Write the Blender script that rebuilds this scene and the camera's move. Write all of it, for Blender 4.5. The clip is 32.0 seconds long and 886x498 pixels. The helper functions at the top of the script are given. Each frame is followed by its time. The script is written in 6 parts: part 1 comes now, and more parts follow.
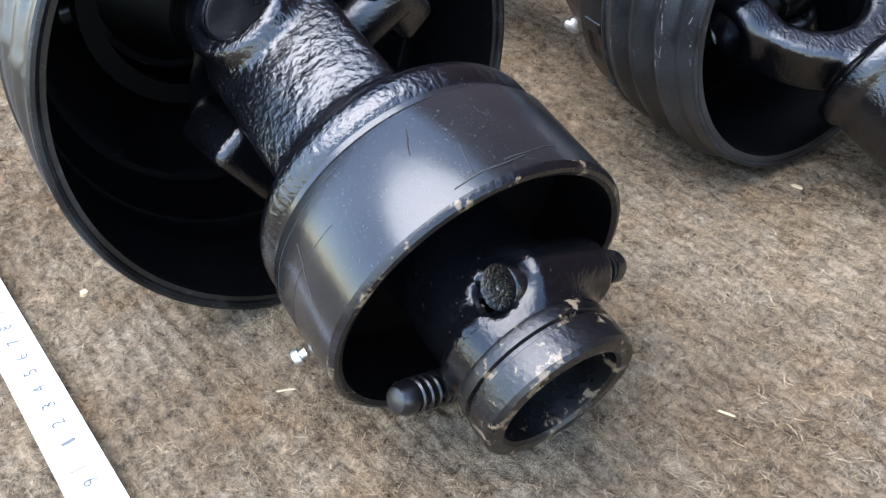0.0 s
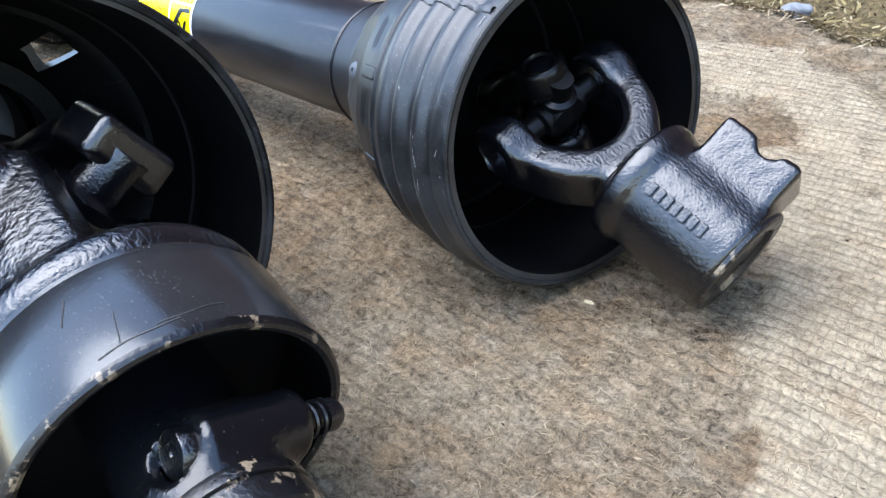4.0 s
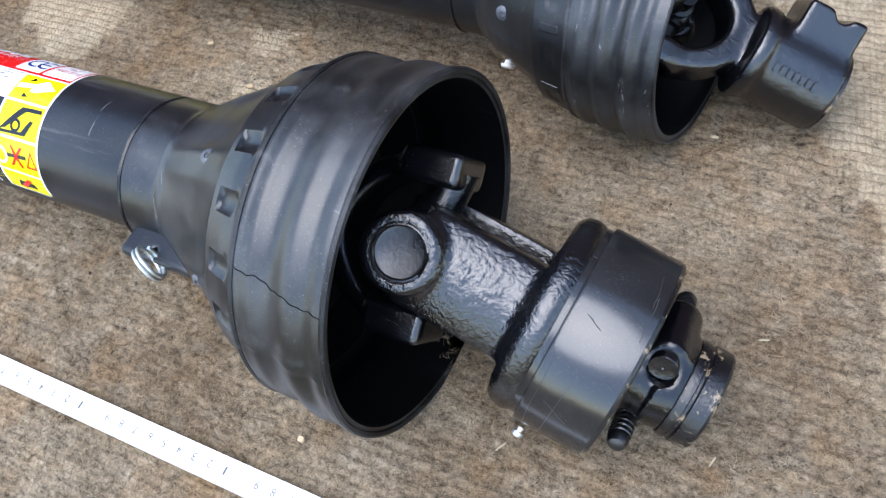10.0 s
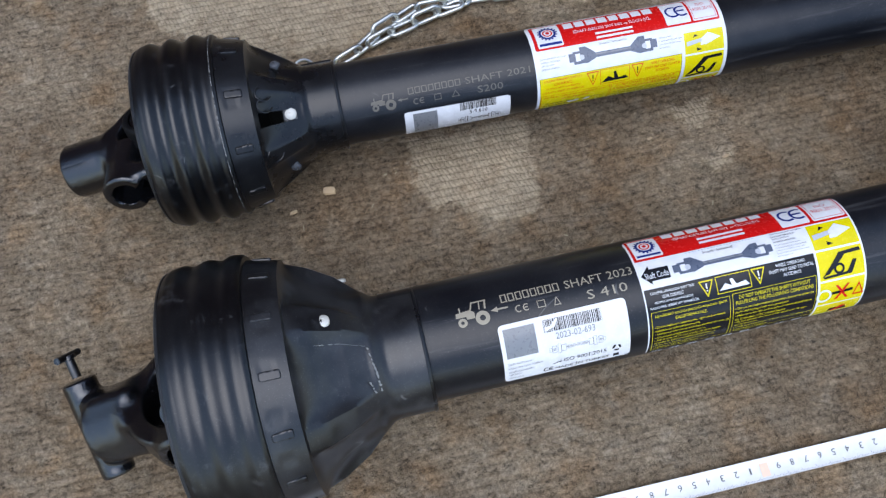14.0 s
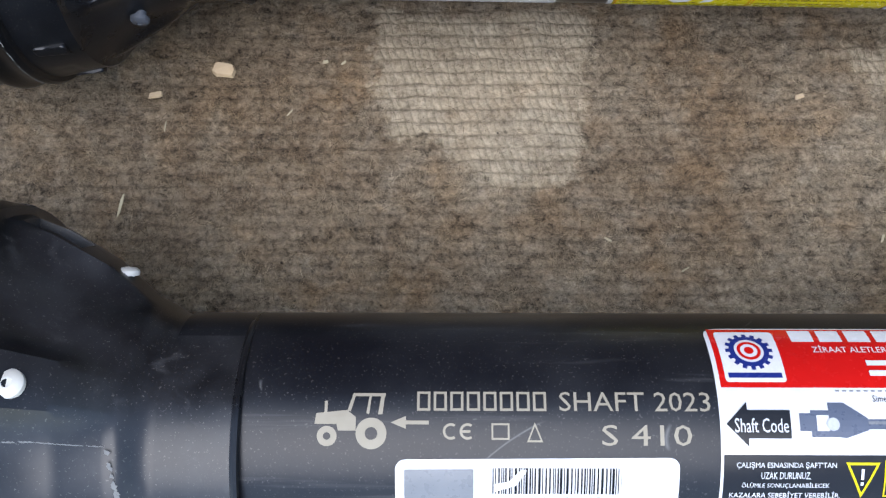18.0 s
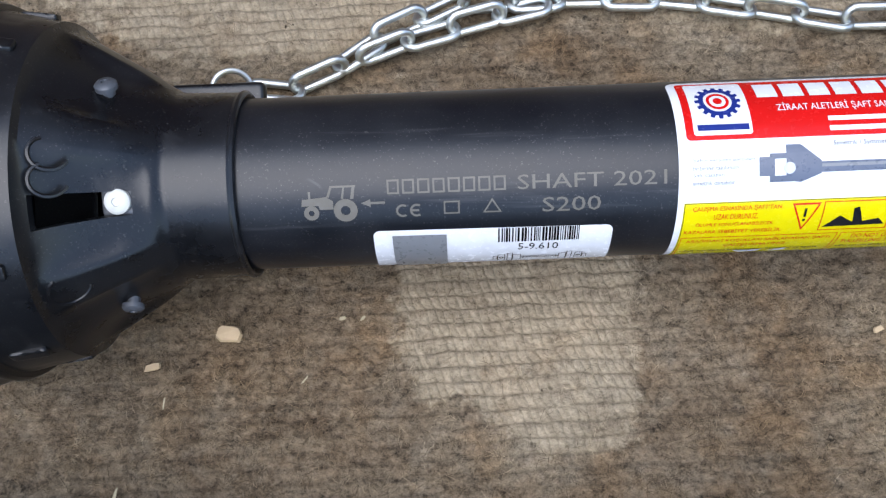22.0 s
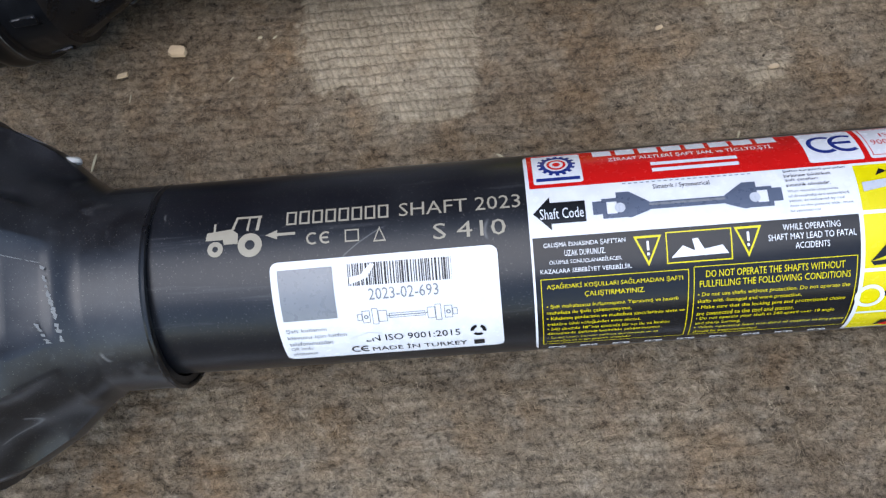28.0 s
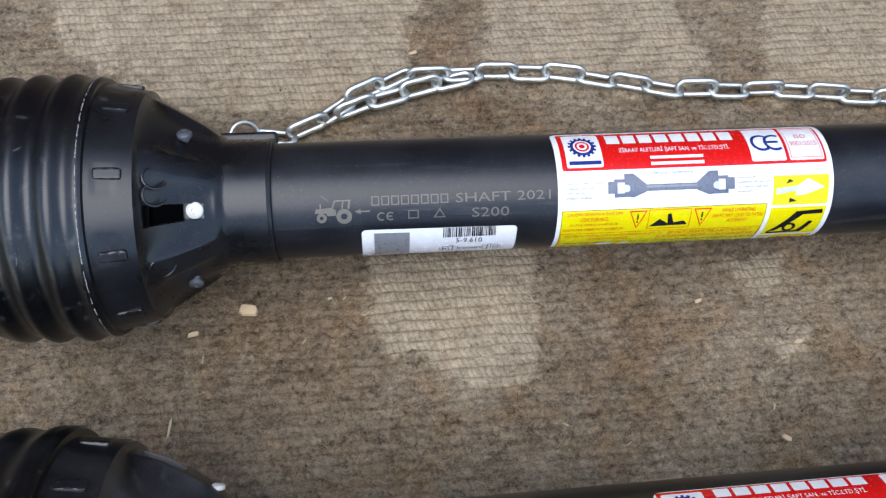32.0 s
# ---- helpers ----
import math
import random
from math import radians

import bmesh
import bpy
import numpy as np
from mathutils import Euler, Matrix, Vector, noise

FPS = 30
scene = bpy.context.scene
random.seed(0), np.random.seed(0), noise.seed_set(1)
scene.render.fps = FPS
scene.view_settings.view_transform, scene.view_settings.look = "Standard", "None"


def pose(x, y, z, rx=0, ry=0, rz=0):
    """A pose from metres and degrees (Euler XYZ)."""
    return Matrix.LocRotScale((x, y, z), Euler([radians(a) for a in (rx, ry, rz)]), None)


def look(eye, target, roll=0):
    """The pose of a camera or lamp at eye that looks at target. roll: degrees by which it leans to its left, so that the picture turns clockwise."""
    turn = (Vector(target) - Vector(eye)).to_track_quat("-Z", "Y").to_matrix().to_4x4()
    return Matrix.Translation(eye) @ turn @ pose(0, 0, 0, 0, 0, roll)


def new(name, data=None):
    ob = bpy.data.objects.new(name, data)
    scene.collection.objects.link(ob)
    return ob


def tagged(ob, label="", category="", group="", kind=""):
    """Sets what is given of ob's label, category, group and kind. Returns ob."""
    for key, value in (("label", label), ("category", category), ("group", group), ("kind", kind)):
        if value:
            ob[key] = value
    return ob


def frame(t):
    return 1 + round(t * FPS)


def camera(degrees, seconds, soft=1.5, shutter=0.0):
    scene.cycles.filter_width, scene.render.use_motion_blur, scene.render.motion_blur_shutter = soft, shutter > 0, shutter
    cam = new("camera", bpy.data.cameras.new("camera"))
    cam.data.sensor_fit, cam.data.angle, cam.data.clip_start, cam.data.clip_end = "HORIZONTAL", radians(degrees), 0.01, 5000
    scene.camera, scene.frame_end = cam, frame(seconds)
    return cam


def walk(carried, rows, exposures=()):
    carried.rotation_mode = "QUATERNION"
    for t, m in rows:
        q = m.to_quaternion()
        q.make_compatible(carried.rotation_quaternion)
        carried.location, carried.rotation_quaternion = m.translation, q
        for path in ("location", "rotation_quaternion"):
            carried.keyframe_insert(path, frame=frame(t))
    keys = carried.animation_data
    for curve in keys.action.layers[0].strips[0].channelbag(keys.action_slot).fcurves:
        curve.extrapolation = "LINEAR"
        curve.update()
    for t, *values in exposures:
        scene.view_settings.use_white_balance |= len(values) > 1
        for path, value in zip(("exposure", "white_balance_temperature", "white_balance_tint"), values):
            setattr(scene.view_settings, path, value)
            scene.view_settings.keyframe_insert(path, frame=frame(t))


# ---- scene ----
cam = camera(52.7, 32.0, soft=1.3)
PATH = [
    (0, (0.7696, -0.2786, 0.2081), (0.1068, 0.1619, -0.3974), -5.99),
    (0.5, (0.7632, -0.2744, 0.2100), (0.1281, 0.1600, -0.4288), -6.26),
    (1, (0.7586, -0.2780, 0.2058), (0.1399, 0.1436, -0.4571), -7.52),
    (1.5, (0.7606, -0.2744, 0.2033), (0.1520, 0.1418, -0.4722), -8.25),
    (2, (0.7666, -0.2683, 0.1925), (0.1591, 0.1492, -0.4833), -9.15),
    (2.5, (0.7839, -0.2603, 0.1735), (0.1578, 0.1767, -0.4722), -9.71),
    (3, (0.8026, -0.2545, 0.1699), (0.1291, 0.2352, -0.3837), -9.35),
    (3.5, (0.8133, -0.2272, 0.1772), (0.1232, 0.2701, -0.3486), -10.19),
    (4, (0.8125, -0.2109, 0.2046), (0.1087, 0.2906, -0.2987), -10.05),
    (4.5, (0.8106, -0.1998, 0.2158), (0.1062, 0.3118, -0.2762), -9.59),
    (6.5, (0.7250, -0.1610, 0.2310), (0.2135, 0.4525, -0.3710), -5.70),
    (7, (0.7130, -0.1630, 0.2320), (0.2400, 0.4510, -0.4000), -5.10),
    (7.5, (0.7142, -0.1984, 0.2466), (0.2365, 0.4017, -0.3950), -7.08),
    (8, (0.7150, -0.2487, 0.2678), (0.2298, 0.3025, -0.4110), -11.49),
    (8.5, (0.7186, -0.2775, 0.2785), (0.2514, 0.2606, -0.4230), -13.13),
    (9, (0.7147, -0.2979, 0.2792), (0.2601, 0.2258, -0.4412), -14.42),
    (9.5, (0.6912, -0.3094, 0.3090), (0.2597, 0.1735, -0.4530), -16.41),
    (10, (0.6839, -0.3273, 0.4103), (0.2970, 0.0937, -0.4101), -20.39),
    (10.5, (0.6247, -0.3468, 0.5366), (0.3485, 0.0740, -0.3275), -18.35),
    (11, (0.4579, -0.3696, 0.6157), (0.3497, 0.0780, -0.2720), -11.87),
    (11.5, (0.3620, -0.3782, 0.6886), (0.2781, 0.0564, -0.2081), -12.18),
    (12, (0.2831, -0.3312, 0.7135), (0.2184, 0.0521, -0.2079), -12.56),
    (12.5, (0.1950, -0.3137, 0.7133), (0.1438, 0.0503, -0.2167), -11.14),
    (13, (0.0702, -0.3253, 0.7070), (0.0937, 0.0305, -0.2273), -2.34),
    (13.5, (0.0086, -0.3101, 0.7100), (0.0694, 0.0460, -0.2224), -4.88),
    (14, (0.0258, -0.3074, 0.6265), (0.0985, 0.0504, -0.3045), -1.50),
    (14.5, (0.0518, -0.2760, 0.4858), (0.1262, 0.0861, -0.4433), 3.68),
    (16.5, (0.1040, -0.1954, 0.3453), (0.1138, 0.0228, -0.6305), 2.32),
    (17, (0.1099, -0.1955, 0.3498), (0.1122, 0.0180, -0.6272), 0.52),
    (17.5, (0.1085, -0.1914, 0.3589), (0.1034, 0.0177, -0.6190), -1.34),
    (18, (0.1007, -0.1638, 0.3715), (0.0925, 0.0530, -0.6047), -2.01),
    (18.5, (0.0875, -0.1356, 0.3688), (0.0773, 0.1313, -0.5948), -2.00),
    (19, (0.0735, -0.1089, 0.3586), (0.0668, 0.2182, -0.5864), -1.46),
    (19.5, (0.0772, -0.0874, 0.3421), (0.0747, 0.2600, -0.5956), -1.74),
    (20, (0.0818, -0.0759, 0.3302), (0.0791, 0.2824, -0.6034), -2.85),
    (20.5, (0.0818, -0.0733, 0.3254), (0.0821, 0.2858, -0.6079), -3.25),
    (21, (0.0869, -0.0736, 0.3251), (0.0863, 0.2860, -0.6080), -3.42),
    (21.5, (0.0872, -0.0796, 0.3311), (0.0855, 0.2756, -0.6037), -3.58),
    (22, (0.0879, -0.0984, 0.3421), (0.0834, 0.2559, -0.5930), -3.85),
    (22.5, (0.0928, -0.1242, 0.3460), (0.0814, 0.2283, -0.5897), -4.93),
    (23, (0.0933, -0.1552, 0.3451), (0.0683, 0.1987, -0.5899), -6.82),
    (23.5, (0.0997, -0.1875, 0.3310), (0.0638, 0.1557, -0.6075), -8.84),
    (24, (0.1084, -0.2184, 0.3232), (0.0658, 0.1058, -0.6219), -10.22),
    (24.5, (0.1145, -0.2240, 0.3211), (0.0622, 0.0871, -0.6278), -12.34),
    (25, (0.1193, -0.2247, 0.3244), (0.0564, 0.0772, -0.6269), -14.49),
    (25.5, (0.1161, -0.2294, 0.3396), (0.0447, 0.0753, -0.6102), -15.80),
    (27.5, (0.1420, -0.2623, 0.4082), (0.0557, 0.0659, -0.5325), -17.58),
    (28, (0.1669, -0.2705, 0.4030), (0.0978, 0.0706, -0.5344), -15.11),
    (28.5, (0.1950, -0.2706, 0.3899), (0.1358, 0.0751, -0.5465), -13.90),
    (29, (0.2090, -0.2620, 0.3796), (0.1544, 0.0835, -0.5573), -13.10),
    (29.5, (0.2099, -0.2462, 0.3840), (0.1620, 0.0986, -0.5534), -11.54),
    (30, (0.1893, -0.2319, 0.3981), (0.1542, 0.1088, -0.5415), -8.99),
    (30.5, (0.1568, -0.2053, 0.4197), (0.1228, 0.1438, -0.5167), -8.50),
    (31, (0.1554, -0.1792, 0.4278), (0.1266, 0.1842, -0.5034), -7.59),
    (31.5, (0.1410, -0.1656, 0.4399), (0.1265, 0.2095, -0.4869), -4.47),
    (32, (0.0641, -0.1723, 0.4739), (0.1548, 0.2185, -0.4421), 8.46),
]
# The picture is brighter and cooler on the way past the joints than over the labels.
EXPOSURES = [(0, 3.56, 6700, 13), (2, 3.31, 6600, 12), (4, 3.61, 6550, 11), (7, 3.56, 6600, 12), (9, 3.76, 6350, 12), (10, 3.21, 6750, 13), (11, 2.56, 6700, 13), (13, 2.21, 6700, 13), (14, 2.21, 6700, 13), (17, 2.56, 6850, 13), (19, 2.76, 6850, 13), (21, 2.71, 6850, 13), (24, 2.71, 6850, 13), (25, 2.46, 6850, 13), (28, 2.31, 6800, 13), (29, 2.21, 6800, 13), (31, 2.51, 6900, 13), (32, 2.61, 6900, 13)]
walk(cam, [(t, look(eye, target, roll)) for t, eye, target, roll in PATH], EXPOSURES)

# ---- daylight: bright overcast sky, weak wide sun ----
world = bpy.data.worlds.new("sky")
scene.world = world
world.use_nodes = True
wn = world.node_tree
sky = wn.nodes.new("ShaderNodeTexSky")
sky.sky_type = "NISHITA"
sky.sun_disc = False
SUN_EL, SUN_AZ = radians(72), radians(195)
sky.sun_elevation, sky.sun_rotation = SUN_EL, SUN_AZ
sky.dust_density, sky.air_density, sky.ozone_density = 0.5, 1.2, 1.3
wn.links.new(sky.outputs[0], wn.nodes["Background"].inputs[0])
wn.nodes["Background"].inputs[1].default_value = 0.075
sun_data = bpy.data.lights.new("sun", "SUN")
sun_data.energy, sun_data.angle, sun_data.color = 0.62, radians(58), (0.93, 0.98, 1.05)
sun = new("sun", sun_data)
sun.matrix_world = look((math.sin(SUN_AZ) * math.cos(SUN_EL) * 8, math.cos(SUN_AZ) * math.cos(SUN_EL) * 8, math.sin(SUN_EL) * 8), (0.2, 0, 0))


# ---- materials ----
def node(nt, kind, **values):
    n = nt.nodes.new("ShaderNode" + kind)
    for key, value in values.items():
        n.inputs[key.replace("_", " ")].default_value = value
    return n


def coords(nt, scale=(1, 1, 1)):
    t = nt.nodes.new("ShaderNodeTexCoord")
    m = nt.nodes.new("ShaderNodeMapping")
    m.inputs["Scale"].default_value = scale
    nt.links.new(t.outputs["Object"], m.inputs["Vector"])
    return m.outputs["Vector"]


def noise_out(nt, vec, scale, detail=4.0, rough=0.55, distort=0.0):
    n = node(nt, "TexNoise", Scale=scale, Detail=detail, Roughness=rough, Distortion=distort)
    nt.links.new(vec, n.inputs["Vector"])
    return n.outputs["Fac"]


def ramp(nt, fac, stops):
    r = nt.nodes.new("ShaderNodeValToRGB")
    while len(r.color_ramp.elements) < len(stops):
        r.color_ramp.elements.new(0.5)
    for e, (p, c) in zip(r.color_ramp.elements, stops):
        e.position = p
        e.color = (*c, 1) if isinstance(c, tuple) else (c, c, c, 1)
    nt.links.new(fac, r.inputs["Fac"])
    return r.outputs["Color"]


def mixed(nt, fac, a, b, blend="MIX"):
    n = node(nt, "Mix")
    n.data_type, n.blend_type = "RGBA", blend
    for slot, value in ((0, fac), (6, a), (7, b)):
        if isinstance(value, (int, float)):
            n.inputs[slot].default_value = value if slot == 0 else (value, value, value, 1)
        elif isinstance(value, tuple):
            n.inputs[slot].default_value = (*value, 1)
        else:
            nt.links.new(value, n.inputs[slot])
    return n.outputs[2]


def calc(nt, op, a, b=0.0, c=0.0):
    n = node(nt, "Math")
    n.operation = op
    for socket, value in zip(n.inputs, (a, b, c)):
        if isinstance(value, (int, float)):
            socket.default_value = value
        else:
            nt.links.new(value, socket)
    return n.outputs[0]


def bumped(nt, bsdf, height, strength, dist, normal=None):
    b = node(nt, "Bump", Strength=strength, Distance=dist)
    nt.links.new(height, b.inputs["Height"])
    if normal is not None:
        nt.links.new(normal, b.inputs["Normal"])
    nt.links.new(b.outputs[0], bsdf.inputs["Normal"])
    return b.outputs[0]


def start(name, rough=0.5, metal=0.0, spec=0.5):
    m = bpy.data.materials.new(name)
    m.use_nodes = True
    nt = m.node_tree
    bsdf = nt.nodes["Principled BSDF"]
    bsdf.inputs["Roughness"].default_value = rough
    bsdf.inputs["Metallic"].default_value = metal
    bsdf.inputs["Specular IOR Level"].default_value = spec
    return m, nt, bsdf


def plain(name, colour, rough=0.5, metal=0.0, spec=0.5, grain=0.0):
    m, nt, bsdf = start(name, rough, metal, spec)
    vec = coords(nt)
    fac = noise_out(nt, vec, 160.0, 5.0)
    dark = tuple(c * (0.82 - grain) for c in colour)
    lite = tuple(min(1.0, c * (1.08 + grain)) for c in colour)
    nt.links.new(mixed(nt, fac, dark, lite), bsdf.inputs["Base Color"])
    nt.links.new(ramp(nt, noise_out(nt, vec, 420.0, 3.0), [(0.3, rough * 0.8), (0.75, min(1.0, rough * 1.25))]), bsdf.inputs["Roughness"])
    return m


def black_plastic(name, base, rough, dust, scratch=0.5, stretch=(1, 1, 1), dull=0.08, spec=0.5):
    """Moulded black plastic: scuffs along the part, specks of dust, uneven gloss."""
    m, nt, bsdf = start(name, rough, 0.0, spec)
    vec = coords(nt)
    cloud = noise_out(nt, vec, 28.0, 6.0, 0.6)
    fine = noise_out(nt, vec, 900.0, 4.0, 0.6)
    lines = noise_out(nt, coords(nt, stretch), 90.0, 6.0, 0.7, 0.4)
    scuff = ramp(nt, lines, [(0.58, 0.0), (0.72, 1.0)])
    line = ramp(nt, noise_out(nt, vec, 17.0, 1.0, 0.4, 0.3), [(0.4985, 0.0), (0.5, 1.0), (0.5015, 0.0)])
    some = ramp(nt, noise_out(nt, vec, 46.0, 2.0), [(0.62, 0.0), (0.66, 1.0)])
    hair = calc(nt, "MULTIPLY", line, some)
    dusty = calc(nt, "MULTIPLY", ramp(nt, cloud, [(0.42, 0.0), (0.72, 1.0)]), dust)
    specks = ramp(nt, noise_out(nt, vec, 1500.0, 2.0, 0.5), [(0.65, 0.0), (0.71, 1.0)])
    col = mixed(nt, dusty, base, tuple(dull * k for k in (0.95, 0.98, 1.04)))
    col = mixed(nt, calc(nt, "MULTIPLY", scuff, min(0.6, 0.2 * scratch)), col, (0.09, 0.09, 0.09))
    col = mixed(nt, calc(nt, "MULTIPLY", hair, 0.3 * min(1.0, scratch)), col, (0.26, 0.26, 0.25))
    col = mixed(nt, calc(nt, "MULTIPLY", specks, 0.35 * dust + 0.05), col, (0.3, 0.28, 0.25))
    nt.links.new(col, bsdf.inputs["Base Color"])
    r = calc(nt, "ADD", calc(nt, "MULTIPLY", cloud, 0.22), rough - 0.11)
    nt.links.new(calc(nt, "ADD", r, calc(nt, "MULTIPLY", scuff, 0.12)), bsdf.inputs["Roughness"])
    h = calc(nt, "ADD", calc(nt, "MULTIPLY", fine, 0.35), calc(nt, "MULTIPLY", lines, 0.65))
    bumped(nt, bsdf, h, 0.12, 0.0006)
    return m


def cast_paint(name, rough=0.09, lump=0.42, scale=900.0, bare=0.0, spec=0.75):
    """Thick glossy black paint over rough cast iron."""
    m, nt, bsdf = start(name, rough, 0.0, spec)
    vec = coords(nt)
    lumps = noise_out(nt, vec, scale, 4.0, 0.55)
    big = noise_out(nt, vec, 60.0, 3.0)
    chips = ramp(nt, noise_out(nt, vec, 700.0, 3.0, 0.6), [(0.69, 0.0), (0.73, 1.0)])
    col = mixed(nt, big, (0.0018, 0.002, 0.0028), (0.0035, 0.0038, 0.0048))
    col = mixed(nt, calc(nt, "MULTIPLY", chips, 0.35), col, (0.2, 0.18, 0.15))
    if bare:
        patch = ramp(nt, noise_out(nt, vec, 150.0, 6.0, 0.65), [(0.60 - bare, 0.0), (0.64 - bare, 1.0)])
        col = mixed(nt, patch, col, mixed(nt, lumps, (0.07, 0.054, 0.038), (0.24, 0.18, 0.115)))
    nt.links.new(col, bsdf.inputs["Base Color"])
    nt.links.new(ramp(nt, big, [(0.3, rough * 0.7), (0.7, rough * 1.5)]), bsdf.inputs["Roughness"])
    bumped(nt, bsdf, calc(nt, "ADD", lumps, calc(nt, "MULTIPLY", big, 0.2)), lump, 0.0007)
    return m


PLASTIC_TUBE = black_plastic("black_tube_plastic", (0.0040, 0.0047, 0.0066), 0.33, 0.3, 2.2, (0.06, 1, 1), 0.035, 0.34)
PLASTIC_GUARD = black_plastic("black_guard_plastic", (0.0030, 0.0033, 0.0041), 0.28, 0.16, 0.4, (1, 1, 1), 0.05, 0.36)
PLASTIC_WORN = black_plastic("worn_grey_guard_plastic", (0.0042, 0.0047, 0.0056), 0.32, 0.4, 1.3, (1, 1, 1), 0.06, 0.45)
PLASTIC_DULL = black_plastic("dull_guard_plastic", (0.0035, 0.0038, 0.0045), 0.40, 0.3, 0.8, (1, 1, 1), 0.04, 0.42)
RUBBER = black_plastic("black_bell_rubber", (0.0012, 0.0014, 0.0019), 0.32, 0.2, 1.8, (1, 1, 1), 0.02, 0.45)
RUBBER_RIM = black_plastic("scuffed_black_rim", (0.003, 0.0032, 0.0037), 0.42, 0.5, 3.0, (1, 1, 1), 0.06, 0.3)
RUBBER_GREY = black_plastic("greyed_bell_rubber", (0.0045, 0.0048, 0.0050), 0.38, 0.6, 1.8, (1, 1, 1), 0.05, 0.55)
# Near-black, barely glossy: the shade inside hollows, put into the colour.
INSIDE_SHADE = black_plastic("matt_black_bell_lining", (0.0008, 0.0009, 0.0013), 0.6, 0.05, 0.2, (1, 1, 1), 0.01, 0.14)
SEAM = black_plastic("scuffed_grey_seam", (0.006, 0.006, 0.007), 0.45, 0.6, 3.5, (1, 1, 1), 0.10, 0.5)
CAST = cast_paint("glossy_black_cast_paint")
CAST_SMOOTH = cast_paint("smooth_glossy_cast_paint", 0.10, 0.28, 700.0, 0.0, 0.45)
GREASE = black_plastic("black_greased_steel", (0.0012, 0.0012, 0.0014), 0.30, 0.05, 0.2, (1, 1, 1), 0.02, 0.25)
CAST_ROUGH = cast_paint("lumpy_black_cast_paint", 0.12, 0.85, 460.0)
WORN_PAINT = cast_paint("black_paint_worn_to_metal", 0.3, 0.4, 600.0, 0.02, 0.55)
DRUM_PAINT = black_plastic("satin_black_drum_paint", (0.009, 0.0094, 0.0102), 0.20, 0.22, 0.9, (1, 0.2, 0.2), 0.05, 0.6)
ZINC = plain("bright_zinc_steel", (0.55, 0.57, 0.55), 0.45, 1.0, 0.5, 0.05)
NYLON = plain("white_nylon", (0.50, 0.49, 0.44), 0.4)
NYLON_DULL = plain("dull_grey_nylon", (0.055, 0.06, 0.068), 0.45)
# Bearing ring nylon, coloured almost black to stand for shade in the bell.
NYLON_IN_SHADE = plain("soiled_dark_nylon", (0.003, 0.003, 0.003), 0.6, 0, 0.15, 0.2)
WOOD = plain("pale_wood_chip", (0.45, 0.33, 0.20), 0.8, 0, 0.3, 0.15)
STRAW = plain("dry_straw", (0.42, 0.35, 0.22), 0.8, 0, 0.3, 0.2)
BOLT_BLACK = cast_paint("black_pin_paint", 0.3, 0.2, 500.0)

# ---- mesh helpers ----
def mesh_of(name, geo, sharp=40, smooth=True):
    mesh = bpy.data.meshes.new(name)
    if isinstance(geo, bmesh.types.BMesh):
        geo.to_mesh(mesh)
        geo.free()
    else:
        verts, faces = geo
        mesh.from_pydata([tuple(v) for v in verts], [], [tuple(f) for f in faces])
    mesh.update()
    if smooth:
        mesh.shade_smooth()
        mesh.set_sharp_from_angle(angle=radians(sharp))
    return mesh


def part(name, geo, material, parent=None, label="", sharp=40, smooth=True):
    mesh = mesh_of(name, geo, sharp, smooth)
    mesh.materials.append(material)
    ob = new(name, mesh)
    ob.parent = parent
    if label:
        tagged(ob, label)
    return ob


def root(name, m, label, category, group=""):
    ob = new(name)
    ob.matrix_world = m
    ob.empty_display_size = 0.02
    return tagged(ob, label, category, group)


def joined(*geos):
    verts, faces = [], []
    for v, f in geos:
        base = len(verts)
        verts += [tuple(p) for p in v]
        faces += [tuple(i + base for i in q) for q in f]
    return verts, faces


def moved(geo, m):
    return [tuple(m @ Vector(v)) for v in geo[0]], geo[1]


def polar(xs, rfun, seg, zc, thick=0.0, gone=None, yc=0.0, rin=None):
    """Skin round the local x axis at height zc with the radius rfun(x, theta); theta goes from the top towards -y."""
    n, verts, faces = len(xs), [], []
    for layer in range(2 if thick else 1):
        for x in xs:
            for j in range(seg):
                a = 2 * math.pi * j / seg
                r = rin(x, a) if layer and rin else rfun(x, a) - layer * thick
                verts.append((x, yc - r * math.sin(a), zc + r * math.cos(a)))
    cut = set()
    if gone:
        for i in range(n - 1):
            for j in range(seg):
                if gone((xs[i] + xs[i + 1]) / 2, 2 * math.pi * (j + 0.5) / seg):
                    cut.add((i, j))
    at = lambda layer, i, j: layer * n * seg + i * seg + j % seg
    for i in range(n - 1):
        for j in range(seg):
            if (i, j) in cut:
                if thick:
                    for (di, dj), (p, q) in (((-1, 0), ((i, j), (i, j + 1))), ((1, 0), ((i + 1, j), (i + 1, j + 1))), ((0, -1), ((i, j), (i + 1, j))), ((0, 1), ((i, j + 1), (i + 1, j + 1)))):
                        if (i + di, (j + dj) % seg) not in cut:
                            faces.append((at(0, *p), at(0, *q), at(1, *q), at(1, *p)))
                continue
            faces.append((at(0, i, j), at(0, i + 1, j), at(0, i + 1, j + 1), at(0, i, j + 1)))
            if thick:
                faces.append((at(1, i, j), at(1, i, j + 1), at(1, i + 1, j + 1), at(1, i + 1, j)))
    if thick:
        for i in (0, n - 1):
            for j in range(seg):
                q = (at(0, i, j), at(0, i, j + 1), at(1, i, j + 1), at(1, i, j))
                faces.append(q if i == 0 else q[::-1])
    return verts, faces


